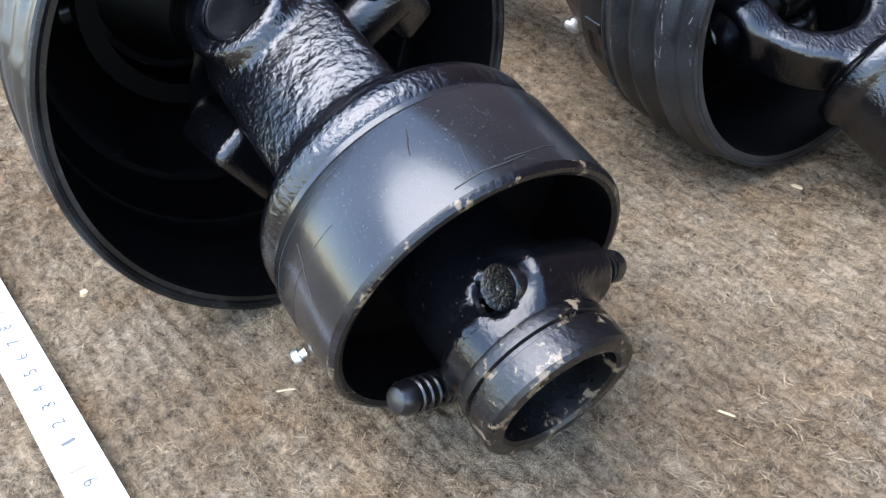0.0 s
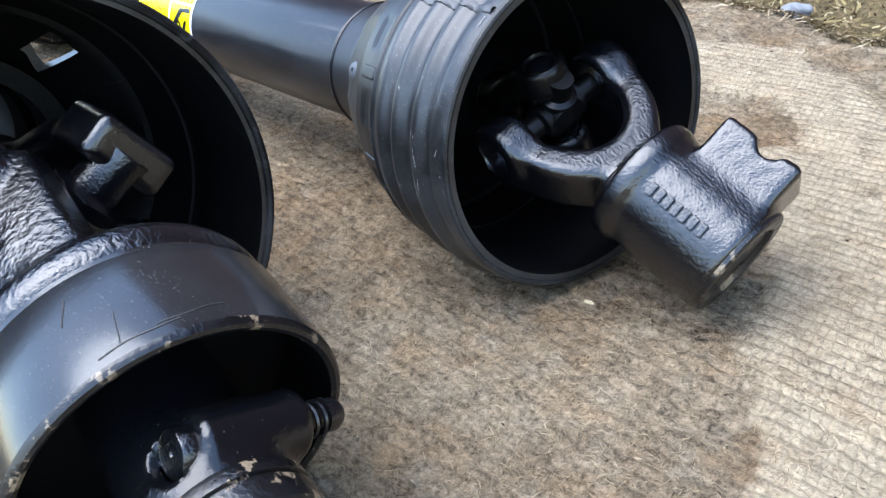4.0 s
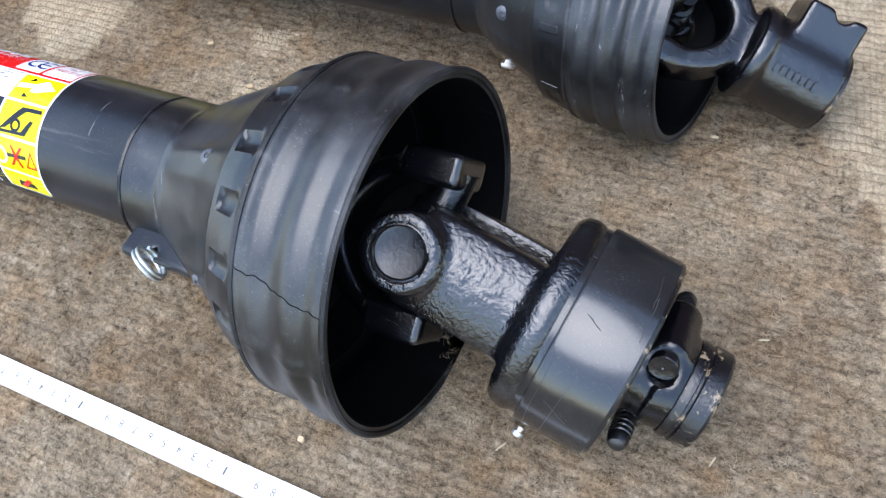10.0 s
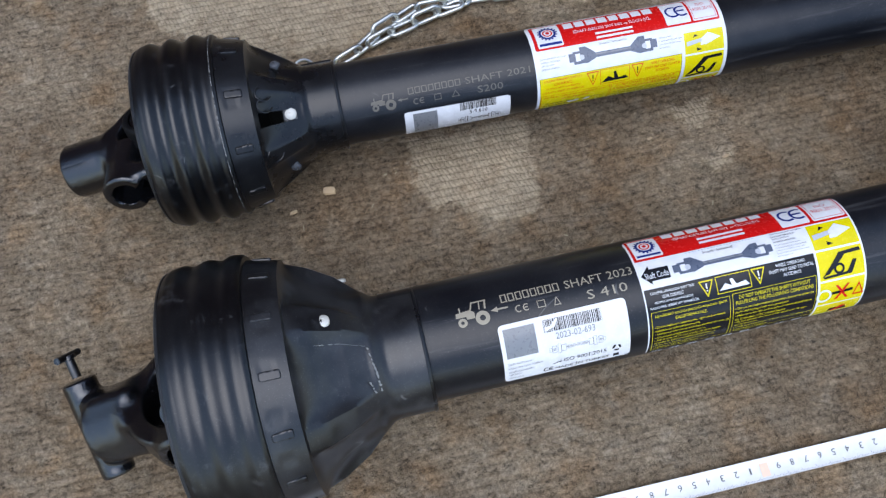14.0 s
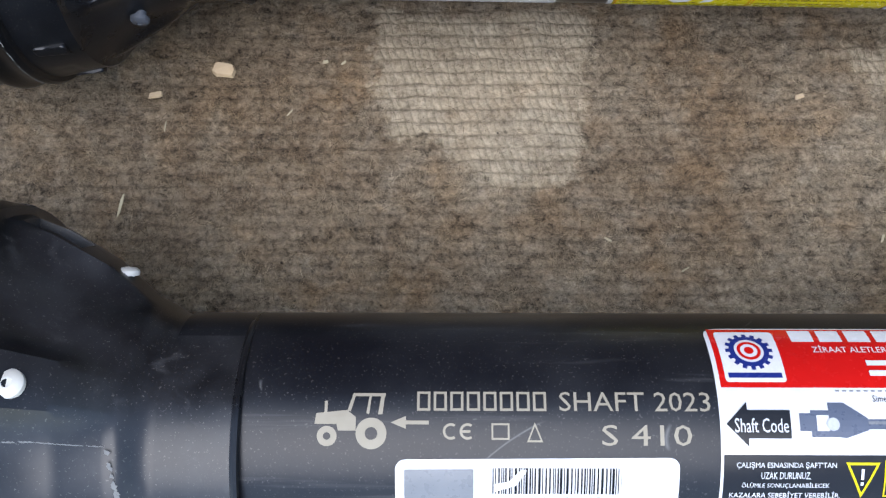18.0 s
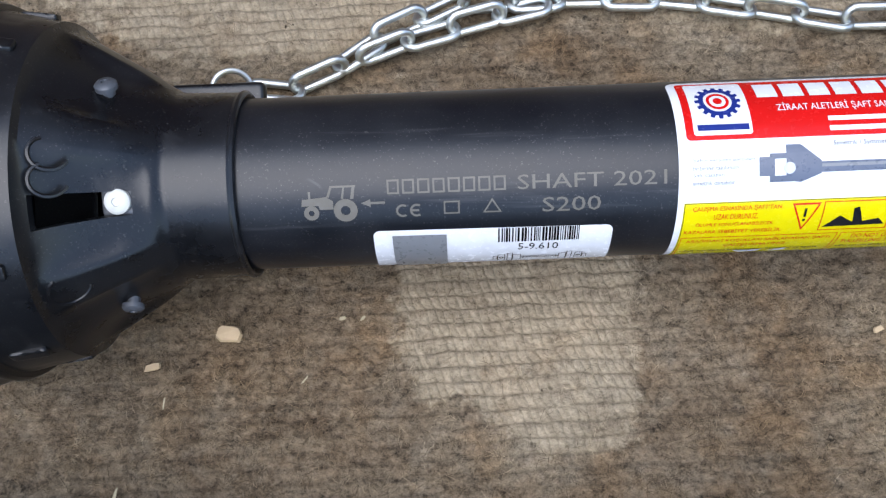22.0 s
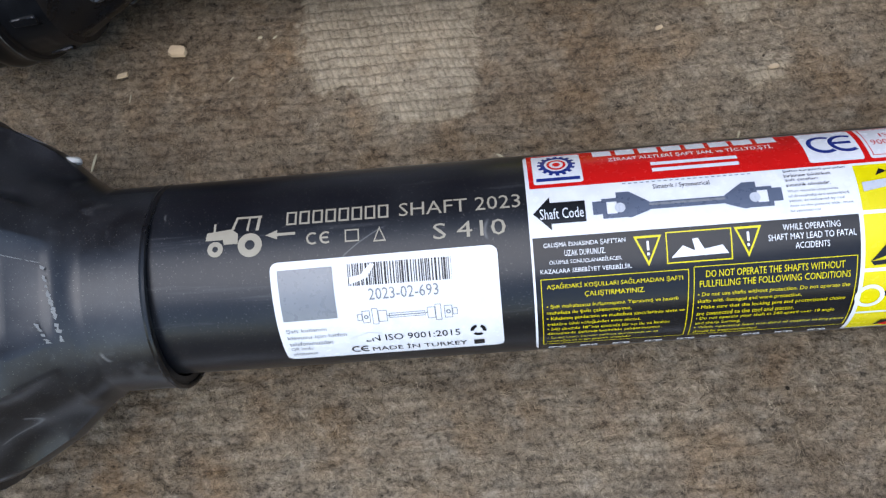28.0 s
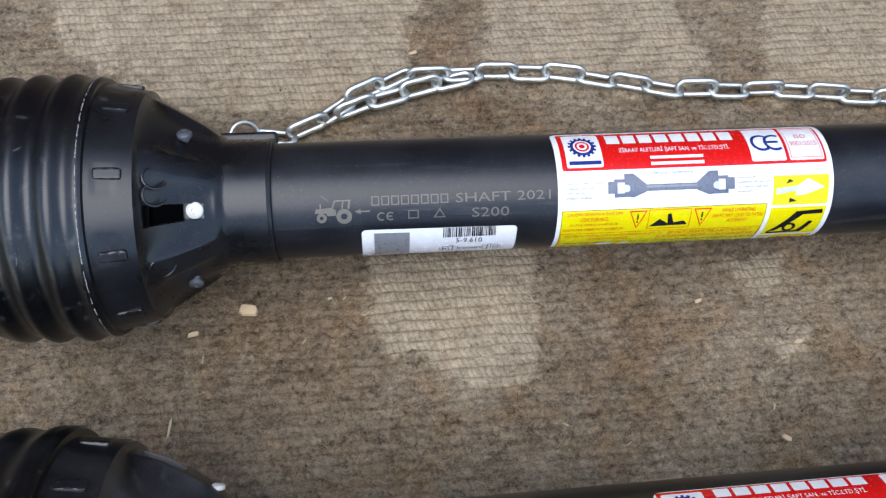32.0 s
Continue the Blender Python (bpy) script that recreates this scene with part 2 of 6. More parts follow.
def lerp_profile(points):
    px, pr = np.array([p[0] for p in points]), np.array([p[1] for p in points])
    return lambda x: float(np.interp(x, px, pr))


def stations(points, step):
    xs = []
    for (a, _), (b, _) in zip(points, points[1:]):
        k = max(1, int(math.ceil((b - a) / step)))
        xs += [a + (b - a) * i / k for i in range(k)]
    return xs + [points[-1][0]]


def lathe(points, seg=32, m=None, cap=True):
    """Solid of revolution round x from (x, r) points in order."""
    verts, faces = [], []
    for x, r in points:
        for j in range(seg):
            a = 2 * math.pi * j / seg
            verts.append((x, -r * math.sin(a), r * math.cos(a)))
    for i in range(len(points) - 1):
        for j in range(seg):
            faces.append((i * seg + j, (i + 1) * seg + j, (i + 1) * seg + (j + 1) % seg, i * seg + (j + 1) % seg))
    if cap:
        faces.append(tuple(range(seg)))
        faces.append(tuple((len(points) - 1) * seg + j for j in reversed(range(seg))))
    geo = (verts, faces)
    return moved(geo, m) if m is not None else geo


def along(origin, direction, up=(0, 0, 1)):
    """The frame at origin whose x runs along direction and whose z lies nearest to up."""
    x = Vector(direction).normalized()
    z = Vector(up)
    z = (z - x * z.dot(x)).normalized()
    y = z.cross(x)
    return Matrix(((x.x, y.x, z.x, origin[0]), (x.y, y.y, z.y, origin[1]), (x.z, y.z, z.z, origin[2]), (0, 0, 0, 1)))


def tube_path(points, radius, seg=8, closed=False):
    pts = [Vector(p) for p in points]
    n, verts, faces = len(pts), [], []
    prev = None
    for i, p in enumerate(pts):
        a, b = pts[i - 1] if closed or i else p, pts[(i + 1) % n] if closed or i < n - 1 else p
        t = (b - a).normalized()
        if prev is None:
            side = t.cross(Vector((0.03, 0.05, 1))).normalized()
        else:
            side = (prev - t * prev.dot(t)).normalized()
        prev = side
        up = side.cross(t)
        for j in range(seg):
            c = 2 * math.pi * j / seg
            verts.append(p + radius * (math.cos(c) * side + math.sin(c) * up))
    for i in range(n if closed else n - 1):
        for j in range(seg):
            k = (i + 1) % n
            faces.append((i * seg + j, i * seg + (j + 1) % seg, k * seg + (j + 1) % seg, k * seg + j))
    if not closed:
        faces.append(tuple(range(seg))[::-1])
        faces.append(tuple((n - 1) * seg + j for j in range(seg)))
    return [tuple(v) for v in verts], faces


# Distance fields for castings, meshed on a grid.
def d_cyl(p, a, b, r, rnd=0.0):
    a, b = np.array(a, float), np.array(b, float)
    u = b - a
    length = np.linalg.norm(u)
    u = u / length
    q = p - a
    s = q @ u
    rad = np.linalg.norm(q - s[..., None] * u, axis=-1)
    dx, dy = rad - r + rnd, np.abs(s - length / 2) - length / 2 + rnd
    return np.minimum(np.maximum(dx, dy), 0) + np.hypot(np.maximum(dx, 0), np.maximum(dy, 0)) - rnd


def d_cap(p, a, b, ra, rb=None):
    a, b = np.array(a, float), np.array(b, float)
    u = b - a
    h = np.clip(((p - a) @ u) / (u @ u), 0, 1)
    return np.linalg.norm(p - a - h[..., None] * u, axis=-1) - (ra + (((rb if rb else ra) - ra) * h))


def d_box(p, c, half, rnd=0.0, turn=None):
    q = p - np.array(c, float)
    if turn is not None:
        q = q @ np.array(turn)
    q = np.abs(q) - np.array(half, float) + rnd
    return np.minimum(q.max(-1), 0) + np.linalg.norm(np.maximum(q, 0), axis=-1) - rnd


def melt(a, b, k):
    h = np.clip(0.5 + 0.5 * (b - a) / k, 0, 1)
    return b + (a - b) * h - k * h * (1 - h)


def carve(a, b, k):
    return -melt(-a, b, k)


def nets(field, lo, hi, step):
    """The zero surface of a distance field, as quads."""
    lo, hi = np.array(lo, float), np.array(hi, float)
    n = np.ceil((hi - lo) / step).astype(int) + 1
    grid = np.stack(np.meshgrid(*[lo[k] + step * np.arange(n[k]) for k in range(3)], indexing="ij"), -1)
    v = field(grid)
    inside = v < 0
    count, total = np.zeros(n - 1), np.zeros((*(n - 1), 3))
    corner = lambda arr, d: arr[d[0] : n[0] - 1 + d[0], d[1] : n[1] - 1 + d[1], d[2] : n[2] - 1 + d[2]]
    for axis in range(3):
        for u in range(2):
            for w in range(2):
                d0 = [0, 0, 0]
                d0[(axis + 1) % 3], d0[(axis + 2) % 3] = u, w
                d1 = list(d0)
                d1[axis] = 1
                a, b = corner(v, d0), corner(v, d1)
                cross = (a < 0) != (b < 0)
                t = np.where(cross, a / np.where(cross, a - b, 1), 0)
                pos = np.zeros((*(n - 1), 3)) + np.array(d0, float)
                pos[..., axis] += t
                total += np.where(cross[..., None], pos, 0)
                count += cross
    active = count > 0
    index = np.full(n - 1, -1)
    index[active] = np.arange(active.sum())
    cells = np.argwhere(active)
    verts = lo + step * (cells + total[active] / count[active][:, None])
    faces = []
    for axis in range(3):
        b, c = (axis + 1) % 3, (axis + 2) % 3
        s0, s1 = [slice(1, -1)] * 3, [slice(1, -1)] * 3
        s0[axis], s1[axis] = slice(0, -1), slice(1, None)
        cross = inside[tuple(s0)] != inside[tuple(s1)]
        flip = inside[tuple(s0)][cross]
        e = np.argwhere(cross)
        e[:, b] += 1
        e[:, c] += 1
        quad = []
        for db, dc in ((-1, -1), (0, -1), (0, 0), (-1, 0)):
            q = e.copy()
            q[:, b] += db
            q[:, c] += dc
            quad.append(index[tuple(q.T)])
        quad = np.stack(quad, 1)
        quad[~flip] = quad[~flip][:, ::-1]
        faces.append(quad)
    return verts.tolist(), np.concatenate(faces).tolist()

# ---- the ground and the carpet ----
# Dry pale places of the damp carpet, as outlines.
DRY = [
    [(0.068, 0.03), (0.067, -0.005), (0.075, -0.027), (0.100, -0.036), (0.111, -0.050), (0.150, -0.051), (0.159, -0.035), (0.158, 0.0), (0.166, 0.013), (0.165, 0.03)],
    [(0.278, 0.014), (0.313, 0.016), (0.312, -0.005), (0.287, -0.010)],
    [(0.290, -0.038), (0.314, -0.036), (0.312, -0.046), (0.295, -0.048)],
    [(-0.14, 0.27), (-0.113, 0.183), (-0.036, 0.130), (0.042, 0.130), (0.100, 0.150), (0.101, 0.183), (0.117, 0.221), (0.07, 0.25)],
    [(0.162, 0.237), (0.150, 0.160), (0.199, 0.140), (0.27, 0.121), (0.298, 0.150), (0.283, 0.198), (0.268, 0.226)],
    [(0.33, 0.12), (0.45, 0.11), (0.47, 0.19), (0.44, 0.25), (0.35, 0.21)],
    [(0.44, 0.27), (0.53, 0.287), (0.548, 0.265), (0.585, 0.251), (0.609, 0.225), (0.645, 0.188), (0.688, 0.140), (0.73, 0.11), (0.80, 0.06), (0.90, -0.05), (0.95, -0.2), (0.85, -0.3), (0.78, -0.22),
     (0.738, -0.143), (0.715, -0.09), (0.700, -0.02), (0.665, 0.015), (0.655, 0.05), (0.610, 0.12), (0.570, 0.147), (0.598, 0.168), (0.583, 0.193), (0.552, 0.215), (0.530, 0.205), (0.48, 0.22)],
]
ROW, LOOP = 0.0059, 0.0036


def dryness(x, y):
    """Metres inside (+) or outside (-) the nearest dry patch, at most 3 cm."""
    best = np.full(x.shape, -0.03)
    for ring in DRY:
        near, odd = np.full(x.shape, 9.0), np.zeros(x.shape, bool)
        for (ax, ay), (bx, by) in zip(ring, ring[1:] + ring[:1]):
            ex, ey = bx - ax, by - ay
            k = np.clip(((x - ax) * ex + (y - ay) * ey) / (ex * ex + ey * ey), 0, 1)
            near = np.minimum(near, np.hypot(x - ax - k * ex, y - ay - k * ey))
            if ey:
                odd ^= ((ay > y) != (by > y)) & (x < ax + (y - ay) * ex / ey)
        best = np.maximum(best, np.where(odd, near, -near))
    return np.clip(best, -0.03, 0.03)


# Darker brown places: centre, half sizes and strength.
DARK_PLACES = [(0.012, -0.030, 0.062, 0.042, 1.0), (-0.05, -0.06, 0.06, 0.04, 0.6), (0.215, -0.045, 0.05, 0.05, 0.55), (0.13, -0.085, 0.09, 0.03, 0.4), (0.09, 0.012, 0.018, 0.010, 0.8), (0.155, 0.122, 0.03, 0.022, 0.8), (0.225, 0.150, 0.016, 0.012, 0.7), (0.135, 0.200, 0.035, 0.022, 0.8), (0.23, 0.20, 0.03, 0.03, 0.5), (0.46, -0.02, 0.10, 0.05, 0.5), (0.576, 0.180, 0.022, 0.022, 0.6), (0.36, -0.24, 0.12, 0.03, 0.4)]


def dampness(x, y):
    total = np.zeros(x.shape)
    for cx, cy, rx, ry, k in DARK_PLACES:
        total = np.maximum(total, k * np.exp(-(((x - cx) / rx) ** 2 + ((y - cy) / ry) ** 2) ** 1.5))
    return total


def mark_dry(mesh):
    """Gives every vertex of a mesh its place against the dry patches."""
    co = np.zeros(len(mesh.vertices) * 3)
    mesh.vertices.foreach_get("co", co)
    co = co.reshape(-1, 3)
    mesh.attributes.new("dry", "FLOAT", "POINT").data.foreach_set("value", dryness(co[:, 0], co[:, 1]))
    mesh.attributes.new("damp", "FLOAT", "POINT").data.foreach_set("value", dampness(co[:, 0], co[:, 1]))


def carpet_material(name, strands):
    """Damp looped carpet; strands: the loose fibres on it, each with a tone of its own."""
    m, nt, bsdf = start(name, 0.95, 0, 0.12)
    vec = coords(nt)
    warp = calc(nt, "MULTIPLY", calc(nt, "SUBTRACT", noise_out(nt, vec, 34.0, 5.0, 0.6), 0.5), 1.5)
    place = node(nt, "Attribute")
    place.attribute_name = "dry"
    soft = calc(nt, "MULTIPLY", calc(nt, "SUBTRACT", noise_out(nt, vec, 95.0, 4.0, 0.65), 0.5), 0.028)
    edge = calc(nt, "ADD", place.outputs["Fac"], calc(nt, "ADD", soft, calc(nt, "MULTIPLY", warp, 0.008)))
    n = node(nt, "Clamp")
    nt.links.new(calc(nt, "ADD", calc(nt, "MULTIPLY", edge, 210.0), 0.5), n.inputs[0])
    worn = ramp(nt, noise_out(nt, vec, 60.0, 4.0, 0.6), [(0.36, 0.55), (0.52, 1.0)])
    dry = calc(nt, "MULTIPLY", n.outputs[0], worn)
    cloud = noise_out(nt, vec, 11.0, 5.0, 0.6)
    tint = noise_out(nt, vec, 26.0, 3.0)
    speck = noise_out(nt, vec, 75.0, 4.0, 0.6)
    wet = mixed(nt, ramp(nt, cloud, [(0.34, 0.0), (0.66, 1.0)]), (0.175, 0.143, 0.112), (0.27, 0.238, 0.198))
    wet = mixed(nt, calc(nt, "MULTIPLY", ramp(nt, tint, [(0.50, 0.0), (0.68, 1.0)]), 0.42), wet, (0.26, 0.17, 0.095))
    wet = mixed(nt, calc(nt, "MULTIPLY", ramp(nt, speck, [(0.50, 0.0), (0.66, 1.0)]), 0.3), wet, (0.30, 0.29, 0.27))
    dark_place = node(nt, "Attribute")
    dark_place.attribute_name = "damp"
    ragged = ramp(nt, noise_out(nt, vec, 70.0, 4.0, 0.65), [(0.32, 0.15), (0.62, 1.0)])
    darkened = calc(nt, "MULTIPLY", calc(nt, "MULTIPLY", dark_place.outputs["Fac"], ragged), 0.8)
    wet = mixed(nt, darkened, wet, (0.118, 0.084, 0.056))
    pale = mixed(nt, tint, (0.43, 0.39, 0.325), (0.54, 0.50, 0.43))
    col = mixed(nt, calc(nt, "MULTIPLY", dry, 0.56), wet, pale)
    if strands:
        geo = nt.nodes.new("ShaderNodeNewGeometry")
        tone = ramp(nt, geo.outputs["Random Per Island"], [(0.0, 0.35), (0.45, 0.8), (0.85, 1.25), (1.0, 1.6)])
        patch = ramp(nt, noise_out(nt, vec, 150.0, 3.0, 0.6, 0.6), [(0.40, 0.80), (0.60, 1.18)])
        tone = mixed(nt, 1.0, tone, patch, "MULTIPLY")
        nt.links.new(mixed(nt, 1.0, mixed(nt, calc(nt, "MULTIPLY", dry, 0.4), col, wet), mixed(nt, 1.0, tone, (1.06, 0.93, 0.72), "MULTIPLY"), "MULTIPLY"), bsdf.inputs["Base Color"])
        return m
    # knitted rows of slanted loops, with the shade of their gaps in the colour
    sep = nt.nodes.new("ShaderNodeSeparateXYZ")
    nt.links.new(vec, sep.inputs[0])
    wob = calc(nt, "SUBTRACT", noise_out(nt, vec, 55.0, 3.0), 0.5)
    v = calc(nt, "DIVIDE", calc(nt, "ADD", sep.outputs[1], calc(nt, "MULTIPLY", wob, 0.005)), ROW)
    inrow = calc(nt, "FRACT", calc(nt, "ADD", v, 100.0))
    u = calc(nt, "DIVIDE", calc(nt, "ADD", sep.outputs[0], calc(nt, "MULTIPLY", wob, 0.006)), LOOP)
    shift = calc(nt, "MULTIPLY", calc(nt, "FLOOR", v), 0.37)
    inloop = calc(nt, "FRACT", calc(nt, "ADD", calc(nt, "ADD", u, shift), calc(nt, "MULTIPLY", inrow, 0.5)))
    hill = lambda f, k: calc(nt, "SUBTRACT", 1.0, calc(nt, "POWER", calc(nt, "ABSOLUTE", calc(nt, "SUBTRACT", calc(nt, "MULTIPLY", f, 2.0), 1.0)), k))
    knit = calc(nt, "MULTIPLY", hill(inrow, 2.4), calc(nt, "ADD", 0.28, calc(nt, "MULTIPLY", hill(inloop, 2.2), 0.72)))
    fuzz = noise_out(nt, vec, 1100.0, 4.0, 0.75, 0.5)
    fuzz2 = noise_out(nt, coords(nt, (0.95, 1.1, 1.0)), 330.0, 5.0, 0.75, 0.35)
    clump = noise_out(nt, coords(nt, (0.85, 1.2, 1.0)), 130.0, 4.0, 0.65, 0.8)
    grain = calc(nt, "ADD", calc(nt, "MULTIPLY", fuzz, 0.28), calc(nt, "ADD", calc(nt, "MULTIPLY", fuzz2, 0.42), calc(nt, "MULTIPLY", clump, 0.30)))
    # Low spots of the grain are painted dark, as shade between the tufts.
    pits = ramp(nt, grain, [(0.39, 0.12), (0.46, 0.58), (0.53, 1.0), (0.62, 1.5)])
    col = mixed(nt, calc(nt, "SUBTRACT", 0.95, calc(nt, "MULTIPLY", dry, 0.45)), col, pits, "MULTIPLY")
    gap_shade = calc(nt, "ADD", calc(nt, "MULTIPLY", dry, 0.5), 0.06)
    col = mixed(nt, gap_shade, col, ramp(nt, knit, [(0.0, 0.42), (0.55, 1.08)]), "MULTIPLY")
    # Softer painted shade between the rows where the pile is still thick.
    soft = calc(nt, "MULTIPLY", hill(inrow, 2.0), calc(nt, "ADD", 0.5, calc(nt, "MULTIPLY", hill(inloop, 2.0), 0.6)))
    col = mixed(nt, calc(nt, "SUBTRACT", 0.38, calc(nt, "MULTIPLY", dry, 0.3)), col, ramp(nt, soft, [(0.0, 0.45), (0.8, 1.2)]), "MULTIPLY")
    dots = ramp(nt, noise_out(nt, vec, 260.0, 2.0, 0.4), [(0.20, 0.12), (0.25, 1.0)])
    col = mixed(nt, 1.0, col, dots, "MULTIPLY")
    col = mixed(nt, 1.0, col, (1.24, 1.09, 0.87), "MULTIPLY")
    nt.links.new(col, bsdf.inputs["Base Color"])
    h = calc(nt, "ADD", calc(nt, "MULTIPLY", grain, 1.8), calc(nt, "MULTIPLY", knit, calc(nt, "ADD", 0.12, calc(nt, "MULTIPLY", dry, 0.4))))
    bumped(nt, bsdf, h, 1.0, 0.0034)
    return m


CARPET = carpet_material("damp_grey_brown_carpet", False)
FIBRE = carpet_material("loose_carpet_fibre", True)


def ground_material():
    m, nt, bsdf = start("brown_earth_with_moss", 0.9, 0, 0.2)
    vec = coords(nt)
    big, mid, fine = noise_out(nt, vec, 4.0, 4.0), noise_out(nt, vec, 30.0, 5.0), noise_out(nt, vec, 420.0, 5.0, 0.7)
    sep = nt.nodes.new("ShaderNodeSeparateXYZ")
    nt.links.new(vec, sep.inputs[0])
    near = calc(nt, "MULTIPLY", calc(nt, "SUBTRACT", -0.2, sep.outputs[1]), 4.0)
    side = calc(nt, "ADD", calc(nt, "MAXIMUM", near, calc(nt, "MULTIPLY", sep.outputs[0], 2.4)), calc(nt, "MULTIPLY", mid, 0.6))
    earth = mixed(nt, mid, (0.085, 0.055, 0.032), (0.15, 0.11, 0.07))
    moss = mixed(nt, mid, (0.10, 0.074, 0.038), (0.19, 0.145, 0.07))
    n = node(nt, "Clamp")
    nt.links.new(side, n.inputs[0])
    col = mixed(nt, n.outputs[0], earth, moss)
    col = mixed(nt, 0.8, col, ramp(nt, fine, [(0.3, 0.35), (0.7, 1.0)]), "MULTIPLY")
    nt.links.new(mixed(nt, big, col, mixed(nt, 1.0, col, (1.25, 1.2, 1.1), "MULTIPLY")), bsdf.inputs["Base Color"])
    bumped(nt, bsdf, calc(nt, "ADD", fine, mid), 0.8, 0.004)
    return m


GROUND = ground_material()
FLOOR_Z = -0.008


def far_edge(x):
    """y of the carpet's frayed far edge."""
    base = np.interp(x, [-0.6, -0.3, -0.15, 0.0, 0.25, 0.45, 0.56, 0.7, 0.95], [0.27, 0.258, 0.255, 0.285, 0.355, 0.342, 0.316, 0.300, 0.26])
    return float(base) + 0.006 * math.sin(31 * x) + 0.004 * math.sin(77 * x + 1)


def value_noise(x, y, cx, cy, seed):
    field = np.random.default_rng(seed).random((700, 700))
    u, v = (x + 0.7) / cx, (y + 0.7) / cy
    i, j = u.astype(int), v.astype(int)
    fu, fv = u - i, v - j
    fu, fv = fu * fu * (3 - 2 * fu), fv * fv * (3 - 2 * fv)
    return (field[i, j] * (1 - fu) + field[i + 1, j] * fu) * (1 - fv) + (field[i, j + 1] * (1 - fu) + field[i + 1, j + 1] * fu) * fv


def carpet_height(x, y):
    """Worn pile: tufts and pits in rows; flat where the pile has gone."""
    bare = 0.75 * np.clip(dryness(x, y) * 200 + 0.5, 0, 1)
    tuft = value_noise(x, y, 0.0062, 0.0050, 1) * 0.6 + value_noise(x, y, 0.0034, 0.0030, 2) * 0.4
    row = 0.5 + 0.5 * np.cos(2 * np.pi * (y + 0.004 * (value_noise(x, y, 0.04, 0.03, 3) - 0.5)) / ROW)
    broad = value_noise(x, y, 0.09, 0.08, 4) - 0.5
    return (tuft - 1.0) * 0.0046 * (1 - bare) + (row - 1) * 0.0009 + broad * 0.0012 - 0.0006


def carpet():
    xs = np.linspace(-0.60, 1.05, 860)
    cols = 480
    tops = np.array([far_edge(x) for x in xs])
    gx = np.repeat(xs[:, None], cols, 1)
    gy = -0.60 + (tops[:, None] + 0.60) * np.arange(cols)[None] / (cols - 1)
    verts = np.stack([gx, gy, carpet_height(gx, gy)], -1).reshape(-1, 3).tolist()
    at = (np.arange(len(xs) - 1)[:, None] * cols + np.arange(cols - 1)[None]).ravel()
    faces = np.stack([at, at + cols, at + cols + 1, at + 1], -1).tolist()
    rim = [k for k in range(cols)] + [i * cols + cols - 1 for i in range(1, len(xs))]
    rim += [(len(xs) - 1) * cols + k for k in reversed(range(cols - 1))] + [i * cols for i in reversed(range(1, len(xs) - 1))]
    base = len(verts)
    for v in rim:
        verts.append((verts[v][0], verts[v][1], FLOOR_Z - 0.001))
    for i in range(len(rim)):
        j = (i + 1) % len(rim)
        faces.append((rim[i], rim[j], base + j, base + i))
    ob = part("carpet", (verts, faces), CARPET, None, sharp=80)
    mark_dry(ob.data)
    return tagged(ob, "worn grey-brown woven carpet with damp stains, lying on the ground", "carpet", kind="structure")


carpet()
ground_verts = [(-40, -40, FLOOR_Z), (40, -40, FLOOR_Z), (40, 40, FLOOR_Z), (-40, 40, FLOOR_Z)]
tagged(part("ground", (ground_verts, [(0, 1, 2, 3)]), GROUND, None, smooth=False), "brown earth ground with moss and scattered litter", "ground", kind="structure")


